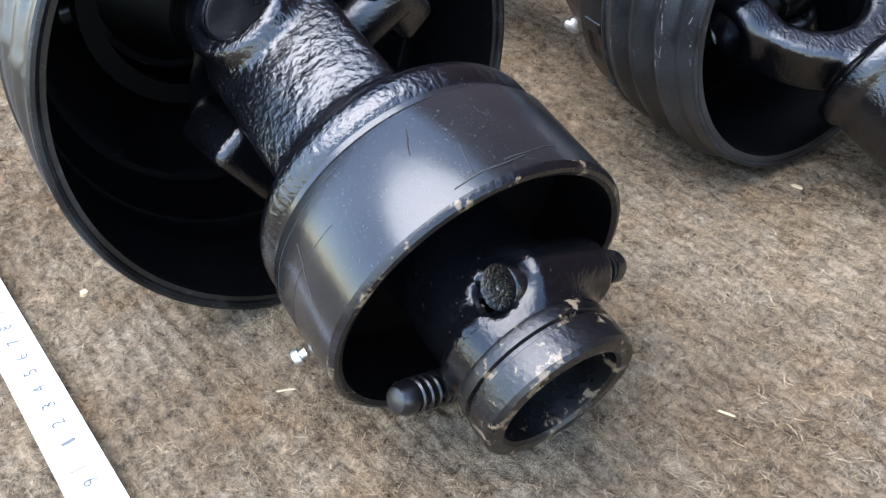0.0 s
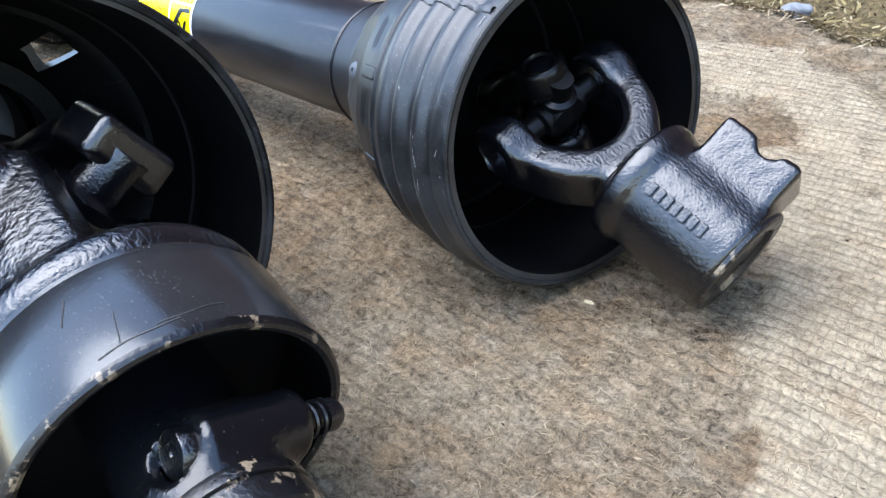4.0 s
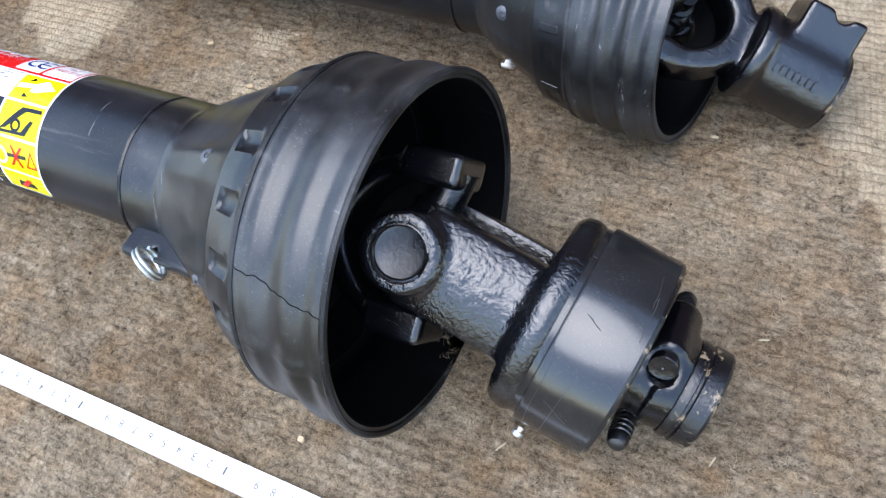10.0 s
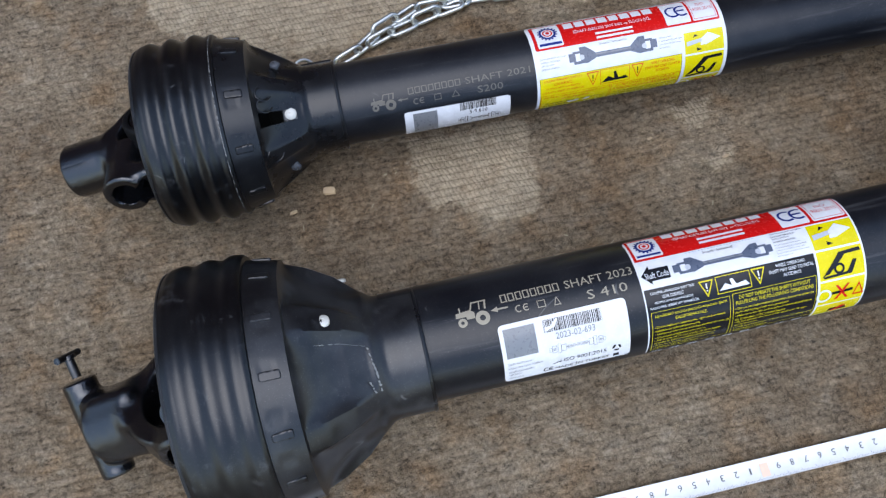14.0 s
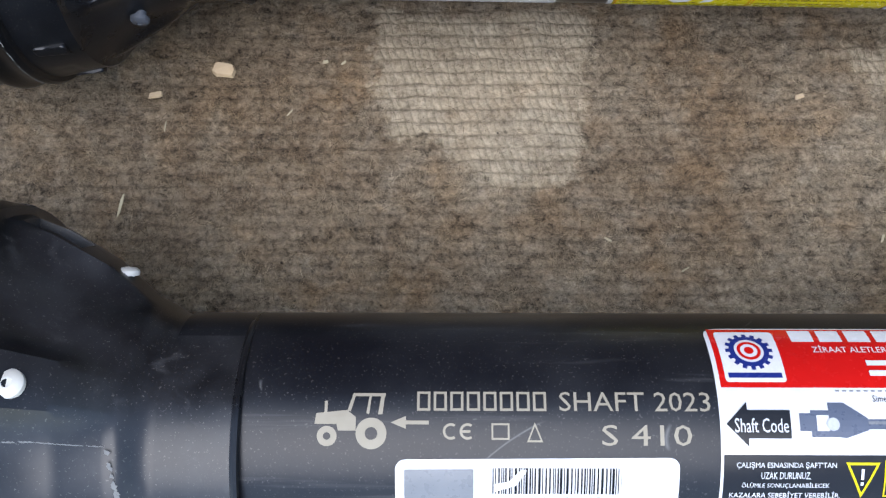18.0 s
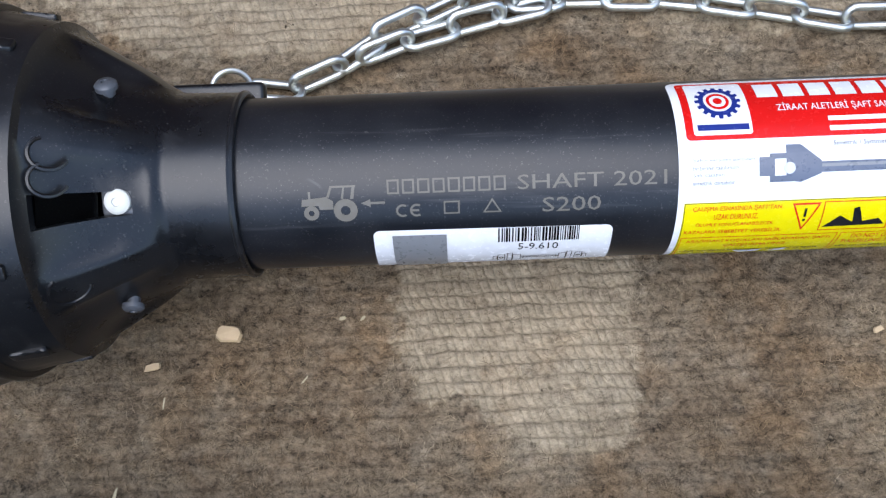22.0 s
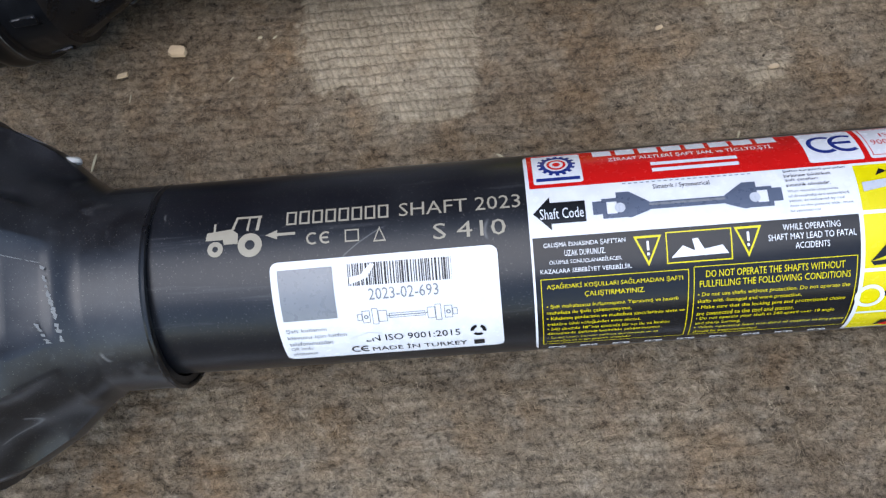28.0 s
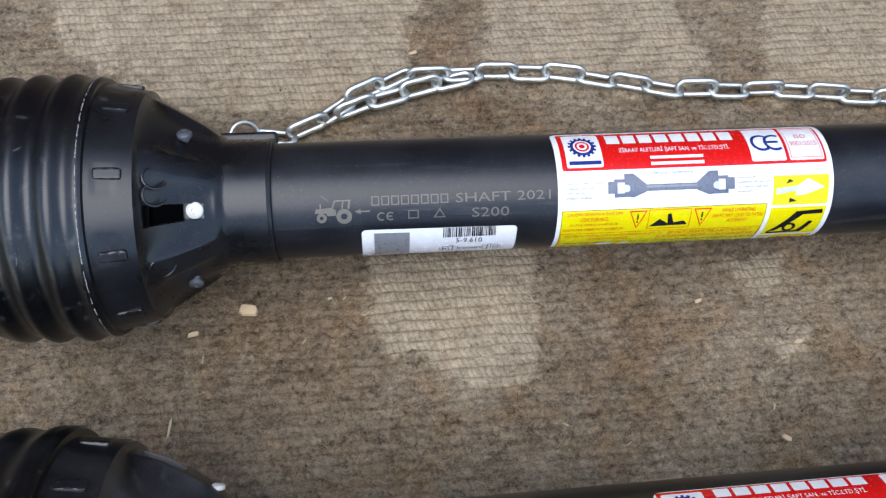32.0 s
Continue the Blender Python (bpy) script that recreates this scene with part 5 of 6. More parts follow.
def text_outline(words):
    """The filled outline of a line of text in the built-in font: points and faces, in a box 0 to 1."""
    curve = bpy.data.curves.new("words", "FONT")
    curve.body, curve.resolution_u = words, 2
    ob = new("words", curve)
    mesh = bpy.data.meshes.new_from_object(ob.evaluated_get(bpy.context.evaluated_depsgraph_get()))
    pts = [(v.co.x, v.co.y) for v in mesh.vertices]
    faces = [tuple(p.vertices) for p in mesh.polygons]
    bpy.data.objects.remove(ob)
    bpy.data.curves.remove(curve)
    bpy.data.meshes.remove(mesh)
    x0, x1 = min(p[0] for p in pts), max(p[0] for p in pts)
    y0, y1 = min(p[1] for p in pts), max(p[1] for p in pts)
    return [((x - x0) / (x1 - x0), (y - y0) / (y1 - y0)) for x, y in pts], faces


def clipped(pts, level, side):
    """The part of a polygon above (side 1) or below (side -1) a level of its second coordinate."""
    out = []
    for (x0, t0), (x1, t1) in zip(pts, pts[1:] + pts[:1]):
        a, b = (t0 - level) * side >= 0, (t1 - level) * side >= 0
        if a:
            out.append((x0, t0))
        if a != b:
            k = (level - t0) / (t1 - t0)
            out.append((x0 + (x1 - x0) * k, level))
    return out


def whole(draw):
    """What one call draws becomes one part."""
    def run(self, *values, **named):
        if self.depth == 0:
            self.group += 1
        self.depth += 1
        draw(self, *values, **named)
        self.depth -= 1
    return run


class Sheet:
    """Flat shapes in (x, degrees from the top) on a tube, gathered by colour and layer."""

    def __init__(self, radius, zc, tilt=0.0):
        self.radius, self.zc, self.inks, self.tilt = radius, zc, {}, tilt
        self.group, self.depth = 0, 0

    def add(self, ink, pts, faces):
        verts, all_faces = self.inks.setdefault((ink, self.group), ([], []))
        base = len(verts)
        lift = 0.00022 + 0.00009 * ink[2]
        for x, deg in pts:
            a = radians(deg) + self.tilt * (x - pts[0][0])
            r = self.radius + lift
            verts.append((x, -r * math.sin(a), self.zc + r * math.cos(a)))
        all_faces += [tuple(base + i for i in f) for f in faces]

    @whole
    def rect(self, ink, x0, x1, t0, t1, corner=0.0):
        n = max(2, int(abs(t1 - t0) / 3) + 1)
        pts, arc = [], math.degrees(corner / self.radius)
        levels = sorted({t0 + (t1 - t0) * i / n for i in range(n + 1)} | ({t0 + arc * k for k in (0.1, 0.3, 0.6, 1.0)} | {t1 - arc * k for k in (0.1, 0.3, 0.6, 1.0)} if corner else set()))
        for t in levels:
            inset = 0.0
            if corner:
                d = min(t - t0, t1 - t) / arc
                if d < 1:
                    inset = corner * (1 - math.sqrt(max(0.0, 1 - (1 - d) ** 2)))
            pts += [(x0 + inset, t), (x1 - inset, t)]
        faces = [(2 * i, 2 * i + 2, 2 * i + 3, 2 * i + 1) for i in range(len(levels) - 1)]
        self.add(ink, pts, faces)

    @whole
    def frame_box(self, ink, x0, x1, t0, t1, w=0.0005):
        dt = math.degrees(w / self.radius)
        self.rect(ink, x0, x1, t0, t0 + dt)
        self.rect(ink, x0, x1, t1 - dt, t1)
        self.rect(ink, x0, x0 + w, t0 + dt, t1 - dt)
        self.rect(ink, x1 - w, x1, t0 + dt, t1 - dt)

    @whole
    def poly(self, ink, pts):
        """A flat shape, cut into narrow strips so that it follows the tube."""
        low, high = min(t for _, t in pts), max(t for _, t in pts)
        n = max(1, int((high - low) / 2.5))
        for i in range(n):
            strip = clipped(clipped(pts, low + (high - low) * i / n, 1), low + (high - low) * (i + 1) / n, -1)
            if len(strip) > 2:
                self.add(ink, strip, [tuple(range(len(strip)))[::-1]])

    @whole
    def disc(self, ink, x, t, r, r_in=0.0, a0=0, a1=360, squash=1.0):
        n = 28
        k = math.degrees(1 / self.radius)
        ring = lambda rr: [(x + rr * math.cos(radians(a0 + (a1 - a0) * i / n)), t - k * squash * rr * math.sin(radians(a0 + (a1 - a0) * i / n))) for i in range(n + 1)]
        if r_in:
            self.add(ink, ring(r) + ring(r_in), [(i, i + 1, n + 2 + i, n + 1 + i) for i in range(n)])
        else:
            self.add(ink, ring(r), [tuple(range(n))])

    @whole
    def text(self, ink, words, x0, x1, t0, t1):
        pts, faces = text_outline(words)
        self.add(ink, [(x0 + (x1 - x0) * u, t1 + (t0 - t1) * v) for u, v in pts], faces)

    def lines(self, ink, rows, x0, x1, t0, t1, gap=0.3, lead="", full=None):
        step = (t1 - t0) / len(rows)
        longest = full or max(len(r) for r in rows)
        for i, row in enumerate(rows):
            w = (x1 - x0) * min(1.0, len(row) / longest)
            start_x = x0 if lead == "left" else (x0 + x1 - w) / 2
            self.text(ink, row, start_x, start_x + w, t0 + i * step, t0 + (i + 1 - gap) * step)

    def blocks(self, ink, count, x0, x1, t0, t1, hollow=0.0):
        """A brand name as plain letter-sized blocks."""
        w = (x1 - x0) / count
        for i in range(count):
            a, b = x0 + i * w, x0 + (i + 0.8) * w
            if hollow:
                self.frame_box(ink, a, b, t0, t1, hollow)
            else:
                self.rect(ink, a, b, t0, t1)

    @whole
    def bars(self, ink, x0, x1, t0, t1, seed=1):
        rng = random.Random(seed)
        x = x0
        while x < x1:
            w = rng.choice((0.00028, 0.00045, 0.0007))
            self.rect(ink, x, min(x1, x + w), t0, t1)
            x += w + rng.choice((0.00025, 0.0004, 0.0006))

    @whole
    def euro_mark(self, ink, x0, x1, t0, t1, w):
        r = math.radians(t1 - t0) * self.radius / 2
        tm = (t0 + t1) / 2
        self.disc(ink, x0 + r, tm, r, r - w, 55, 305)
        cx = x1 - r * 0.45
        self.disc(ink, cx, tm, r, r - w, 55, 305)
        d = math.degrees(w / 2 / self.radius)
        self.rect(ink, cx - r + w, cx + r * 0.35, tm - d, tm + d)

    @whole
    def tractor(self, ink, x0, x1, t0, t1):
        f = lambda u, v: (x0 + (x1 - x0) * u, t1 + (t0 - t1) * v)
        k = (x1 - x0)
        self.disc(ink, *f(0.17, 0.20), k * 0.135, k * 0.05)
        self.disc(ink, *f(0.77, 0.25), k * 0.21, k * 0.085)
        self.poly(ink, [f(0.0, 0.42), f(0.02, 0.62), f(0.44, 0.68), f(0.56, 0.55), f(0.56, 0.30), f(0.32, 0.30), f(0.30, 0.42)])
        self.poly(ink, [f(0.13, 0.63), f(0.13, 0.85), f(0.17, 0.85), f(0.17, 0.63)])
        self.poly(ink, [f(0.44, 0.66), f(0.52, 1.0), f(0.56, 1.0), f(0.49, 0.66)])
        self.poly(ink, [f(0.50, 0.94), f(0.52, 1.0), f(0.96, 1.0), f(0.96, 0.94)])
        self.poly(ink, [f(0.86, 0.60), f(0.90, 0.96), f(0.95, 0.96), f(0.92, 0.60)])
        self.poly(ink, [f(0.70, 0.62), f(0.74, 0.96), f(0.77, 0.96), f(0.74, 0.60)])

    @whole
    def arrow(self, ink, x0, x1, t0, t1, head=0.4, stem=0.3):
        tm, h = (t0 + t1) / 2, (t1 - t0) / 2
        xb = x0 + (x1 - x0) * head
        self.poly(ink, [(x0, tm), (xb, t1), (xb, t0)])
        self.rect(ink, xb, x1, tm - h * stem, tm + h * stem)

    @whole
    def triangle(self, ink, x0, x1, t0, t1, w, down=False, mark=None):
        if down:
            t0, t1 = t1, t0
        xm = (x0 + x1) / 2
        outer = [(x0, t1), (x1, t1), (xm, t0)]
        cx, ct = xm, t1 + (t0 - t1) / 3
        inner = [(cx + (x - cx) * (1 - w), ct + (t - ct) * (1 - w)) for x, t in outer]
        for a, b in ((0, 1), (1, 2), (2, 0)):
            self.poly(ink, [outer[a], outer[b], inner[b], inner[a]])
        if mark:
            lo, hi = min(t0, t1), max(t0, t1)
            s = (hi - lo)
            top = lo + s * (0.18 if down else 0.36)
            self.rect(mark, xm - 0.0004, xm + 0.0004, top, top + s * 0.30)
            self.rect(mark, xm - 0.0004, xm + 0.0004, top + s * 0.37, top + s * 0.46)

    @whole
    def shaft_icon(self, dark, mid, x0, x1, t0, t1):
        f = lambda u, v: (x0 + (x1 - x0) * u, t0 + (t1 - t0) * v)
        box = lambda ink, a, b, c, d: self.rect(ink, f(a, 0)[0], f(b, 0)[0], f(0, c)[1], f(0, d)[1])
        box(dark, 0.24, 0.76, 0.42, 0.62)
        box(mid, 0.30, 0.70, 0.46, 0.52)
        for s in (0, 1):
            g = (lambda u: u) if s == 0 else (lambda u: 1 - u)
            span = lambda ink, a, b, c, d: box(ink, min(g(a), g(b)), max(g(a), g(b)), c, d)
            self.poly(dark, [f(g(0.13), 0.08), f(g(0.20), 0.08), f(g(0.30), 0.40), f(g(0.30), 0.64), f(g(0.20), 0.80), f(g(0.13), 0.75)][:: 1 if s else -1])
            span(dark, 0.0, 0.055, 0.30, 0.66)
            span(dark, 0.05, 0.17, 0.24, 0.34)
            span(dark, 0.05, 0.17, 0.66, 0.78)
            span(dark, 0.05, 0.075, 0.30, 0.70)
            main, self.group = self.group, self.group + 100000 * (s + 1)
            self.disc(("pale_mark", P_PALE, 4), *f(g(0.145), 0.52), (x1 - x0) * 0.028)
            self.group = main

    @whole
    def line_shaft(self, ink, x0, x1, t0, t1):
        """A thin line drawing of a drive shaft."""
        f = lambda u, v: (x0 + (x1 - x0) * u, t0 + (t1 - t0) * v)
        line = 0.00022
        box = lambda a, b, c, d: self.frame_box(ink, f(a, 0)[0], f(b, 0)[0], f(0, c)[1], f(0, d)[1], line)
        for a, b, c, d in ((0.0, 0.05, 0.36, 0.64), (0.05, 0.13, 0.24, 0.76), (0.15, 0.21, 0.16, 0.84), (0.21, 0.30, 0.26, 0.74), (0.32, 0.68, 0.40, 0.60), (0.70, 0.78, 0.26, 0.74), (0.78, 0.84, 0.16, 0.84), (0.87, 0.95, 0.24, 0.76), (0.95, 1.0, 0.36, 0.64)):
            box(a, b, c, d)
        self.rect(ink, f(0.30, 0)[0], f(0.70, 0)[0], f(0, 0.48)[1], f(0, 0.52)[1])
        for u in (0.09, 0.91):
            self.disc(ink, *f(u, 0.5), (x1 - x0) * 0.024, (x1 - x0) * 0.012)

    def put(self, shaft, name, ink, label):
        """Builds the sheet itself as a part and every ink on it as its sub-part."""
        base = joined(*[geo for (key, _), geo in self.inks.items() if key == ink])
        sheet = part(name, base, ink[1], shaft, label)
        for (key, _), geo in self.inks.items():
            if key != ink:
                part(key[0], geo, key[1], sheet)
        return sheet

    def put_direct(self, shaft, label):
        for (key, _), geo in self.inks.items():
            part(key[0], geo, key[1], shaft, label)


def gear_logo(s, x, t, r, ring, core):
    k = math.degrees(1 / s.radius)
    s.group += 1
    s.depth += 1
    s.disc(ring, x, t, r * 0.84, r * 0.62)
    for i in range(16):
        a = 2 * math.pi * i / 16
        c, d, w = math.cos(a), math.sin(a), 0.13
        pts = [(x + r * rad * math.cos(a + e), t - k * r * rad * math.sin(a + e)) for rad, e in ((0.80, -w), (1.0, -w * 0.7), (1.0, w * 0.7), (0.80, w))]
        s.add(ring, pts, [(0, 1, 2, 3)])
    s.disc(core, x, t, r * 0.50, r * 0.36)
    s.disc(core, x, t, r * 0.20)
    s.depth -= 1


SHEET, RED, BLACK, YELLOW = ("label_sheet", P_WHITE, 0), ("red_band", P_RED, 1), ("black_panel", P_BLACK, 1), ("yellow_panel", P_YELLOW, 1)
WHITE_BOX, NAVY = ("white_box", P_WHITE, 2), ("navy_mark", P_NAVY, 3)
WHITE_INK, RED_INK, YELLOW_INK, BLACK_INK, GREY_INK = ("white_lettering", P_WHITE, 3), ("red_lettering", P_RED, 3), ("yellow_lettering", P_YELLOW, 3), ("black_lettering", P_BLACK, 3), ("grey_lettering", P_GREY, 3)
DARK_ICON, MID_ICON, PALE = ("shaft_drawing", P_STEEL, 2), ("shaft_highlight", P_GREY, 3), ("pale_mark", P_PALE, 4)

WARN_TR = ["ÇALIŞMA ESNASINDA ŞAFT'TAN", "UZAK DURUNUZ.", "ÖLÜMLE SONUÇLANABİLECEK", "KAZALARA SEBEBİYET VEREBİLİR."]
WARN_EN = ["WHILE OPERATING", "SHAFT MAY LEAD TO FATAL", "ACCIDENTS"]
HEAD_TR = ["AŞAĞIDAKİ KOŞULLARI SAĞLAMADAN ŞAFTI", "ÇALIŞTIRMAYINIZ."]
HEAD_EN = ["DO NOT OPERATE THE SHAFTS WITHOUT", "FULLFILLING THE FOLLOWING CONDITIONS"]
RULES_TR = ["• Şaft muhafazasız kullanmayınız. Yıpranmış ve hasarlı", "muhafaza ile şaftı çalıştırmayınız.", "• Kilitleme pimlerinin ve muhafaza zincirlerinin alete ve", "traktöre takılı olduğundan emin olunuz.", "• 540 devirde 18°'nin üstünde bir açı ile ve keskin", "dönüşlerde şaftınızı kesinlikle çalıştırmayınız.", "• İç-dış kayıcı borular çalışma durumunda en az", "uzunluğunda iç içe geçmiş olmalıdır."]
RULES_EN = ["• Do not use shafts without protection. Do not operate the", "shafts with damaged and worn protection.", "• Make sure that the locking pins and protectional chains", "are connected to the tool and tractor.", "• Do not operate your shaft in 540 speed over 18 angle", "and sharp turning.", "• While operating least one-third of interior sliding pipes", "should be inter-connected."]


def column_pictures(s, x0, x1, levels, line, fill):
    """The yellow pictures: a guard with its chain, a pinch warning, a crossed-out shaft."""
    for n, (t0, t1) in enumerate(levels):
        s.rect(fill, x0, x1, t0, t1)
        f = lambda u, v: (x0 + (x1 - x0) * u, t0 + (t1 - t0) * v)
        quad = lambda ink, *uv: s.poly(ink, [f(*p) for p in uv])
        if n == 0:
            quad(PALE, (0.05, 0.62), (0.45, 0.50), (0.45, 0.34), (0.05, 0.42))
            quad(("white_mark", P_WHITE, 4), (0.40, 0.66), (0.55, 0.66), (0.92, 0.42), (0.62, 0.12), (0.42, 0.36))
            quad(line, (0.22, 0.28), (0.36, 0.20), (0.28, 0.12))
            quad(line, (0.30, 0.74), (0.44, 0.86), (0.30, 0.90))
        elif n == 1:
            quad(line, (0.06, 0.86), (0.22, 0.78), (0.62, 0.20), (0.48, 0.12))
            quad(line, (0.48, 0.12), (0.62, 0.22), (0.96, 0.20), (0.94, 0.08))
            quad(line, (0.06, 0.86), (0.10, 0.94), (0.70, 0.90), (0.74, 0.80))
            quad(line, (0.58, 0.88), (0.74, 0.80), (0.84, 0.46), (0.76, 0.44))
            s.disc(line, *f(0.44, 0.66), (x1 - x0) * 0.12, (x1 - x0) * 0.07)
        elif n == 2:
            s.disc(("white_mark", P_WHITE, 4), *f(0.10, 0.55), (x1 - x0) * 0.17, (x1 - x0) * 0.12)
            quad(line, (0.26, 0.56), (0.74, 0.52), (0.74, 0.40), (0.26, 0.44))
            quad(("red_cross", P_RED, 5), (0.34, 0.80), (0.40, 0.80), (0.66, 0.18), (0.60, 0.18))
            quad(("red_cross", P_RED, 5), (0.60, 0.80), (0.66, 0.80), (0.40, 0.18), (0.34, 0.18))
            s.triangle(("red_cross", P_RED, 5), f(0.74, 0)[0], f(1.0, 0)[0], f(0, 0.2)[1], f(0, 0.75)[1], 0.3)
        else:
            quad(line, (0.30, 0.75), (0.75, 0.70), (0.70, 0.45), (0.35, 0.40))
            quad(("red_cross", P_RED, 5), (0.35, 0.70), (0.45, 0.80), (0.70, 0.30), (0.60, 0.25))


def label_dark():
    s = Sheet(A_R, A_Z)
    s.rect(SHEET, 0.1755, 0.3153, -52, 93, 0.004)
    s.rect(RED, 0.1768, 0.3142, -51, -17)
    s.rect(WHITE_BOX, 0.1785, 0.1957, -48.5, -19.5, 0.001)
    gear_logo(s, 0.1871, -36, 0.0068, NAVY, ("red_mark", P_RED, 3))
    s.rect(NAVY, 0.1795, 0.1947, -24, -21.5)
    s.blocks(WHITE_INK, 8, 0.2005, 0.2665, -49.5, -41.5)
    s.text(WHITE_INK, "ZİRAAT ALETLERİ ŞAFT SAN. ve TİC.LTD.ŞTİ.", 0.2055, 0.2625, -39.5, -34)
    s.rect(WHITE_INK, 0.2195, 0.2490, -30.5, -27.8)
    s.rect(WHITE_INK, 0.2195, 0.2490, -25.3, -22.6)
    s.rect(WHITE_BOX, 0.2722, 0.2905, -50, -19.5, 0.001)
    s.euro_mark(NAVY, 0.2738, 0.2892, -43.5, -26, 0.0016)
    s.rect(WHITE_BOX, 0.2925, 0.3133, -50, -19.5, 0.001)
    s.text(RED_INK, "ISO", 0.2995, 0.3065, -42, -37.5)
    s.text(RED_INK, "9001:2015", 0.2950, 0.3112, -35, -30)
    s.frame_box(RED_INK, 0.2935, 0.3124, -48.5, -21.5, 0.0003)
    s.poly(BLACK_INK, [(0.1772, -1), (0.1832, 8.5), (0.1832, 5), (0.1950, 5), (0.1950, -7), (0.1832, -7), (0.1832, -10.5)])
    s.text(("white_lettering", P_WHITE, 4), "Shaft Code", 0.1795, 0.1943, -3.5, 2.5)
    s.shaft_icon(DARK_ICON, MID_ICON, 0.1975, 0.2605, -12, 9)
    s.text(BLACK_INK, "Simetrik / Symmetrical", 0.2185, 0.2375, -13.5, -9.8)
    for k in range(22):
        s.rect(GREY_INK, 0.2085 + 0.002 * k, 0.2096 + 0.002 * k, -15.8, -15.2)
    s.lines(BLACK_INK, ["Şaftın karşılıklı parçaları", "birbirine takılırken", "şaft çatalları", "simetrik olmalıdır."], 0.2622, 0.2828, -16, -4.5, 0.3, "left")
    s.lines(GREY_INK, ["When opposite components", "of driveshafts are assembled,", "yokes, as indicated by red", "dots in the picture side, must", "be symmetrical"], 0.2622, 0.2828, -3.5, 10, 0.35, "left")
    s.rect(BLACK, 0.1763, 0.2838, 12, 92.5)
    s.lines(WHITE_INK, WARN_TR, 0.1782, 0.2088, 15, 32.5, 0.3)
    s.triangle(YELLOW_INK, 0.2098, 0.2192, 15, 31, 0.22, True, WHITE_INK)
    s.triangle(YELLOW_INK, 0.2430, 0.2520, 14, 30, 0.22, True, WHITE_INK)
    s.frame_box(YELLOW_INK, 0.2205, 0.2422, 14, 30.5, 0.0004)
    s.poly(WHITE_INK, [(0.2220, 27.5), (0.2410, 27.0), (0.2390, 22.5), (0.2330, 24.0), (0.2310, 18.0), (0.2292, 18.5), (0.2300, 24.5), (0.2260, 21.5)])
    s.lines(WHITE_INK, WARN_EN, 0.2540, 0.2825, 14.5, 29, 0.32)
    for x0, x1, head, rules, t in ((0.1780, 0.2276, HEAD_TR, RULES_TR, 34), (0.2292, 0.2828, HEAD_EN, RULES_EN, 33)):
        s.frame_box(YELLOW_INK, x0, x1, t, 83, 0.00025)
        s.lines(YELLOW_INK, head, x0 + 0.002, x1 - 0.002, t + 2.5, t + 13.5, 0.3)
        s.lines(YELLOW_INK, rules, x0 + 0.0015, x1 - 0.001, t + 15, 82, 0.28, "left")
    for k in range(9):
        x = 0.180 + 0.0115 * k
        s.rect(("white_mark", P_WHITE, 4), x, x + 0.006, 87.5, 88.5)
        s.disc(("white_mark", P_WHITE, 4), x + 0.001, 89, 0.0011, 0.0006)
        s.disc(("white_mark", P_WHITE, 4), x + 0.005, 89, 0.0011, 0.0006)
    column_pictures(s, 0.2852, 0.3141, ((-15.5, 10.5), (12.5, 41), (43, 70.5), (72, 91.5)), ("black_mark", P_BLACK, 4), YELLOW)
    s.put(shaft_a, "warning_label", SHEET, "glossy label with red, white, black and yellow fields")


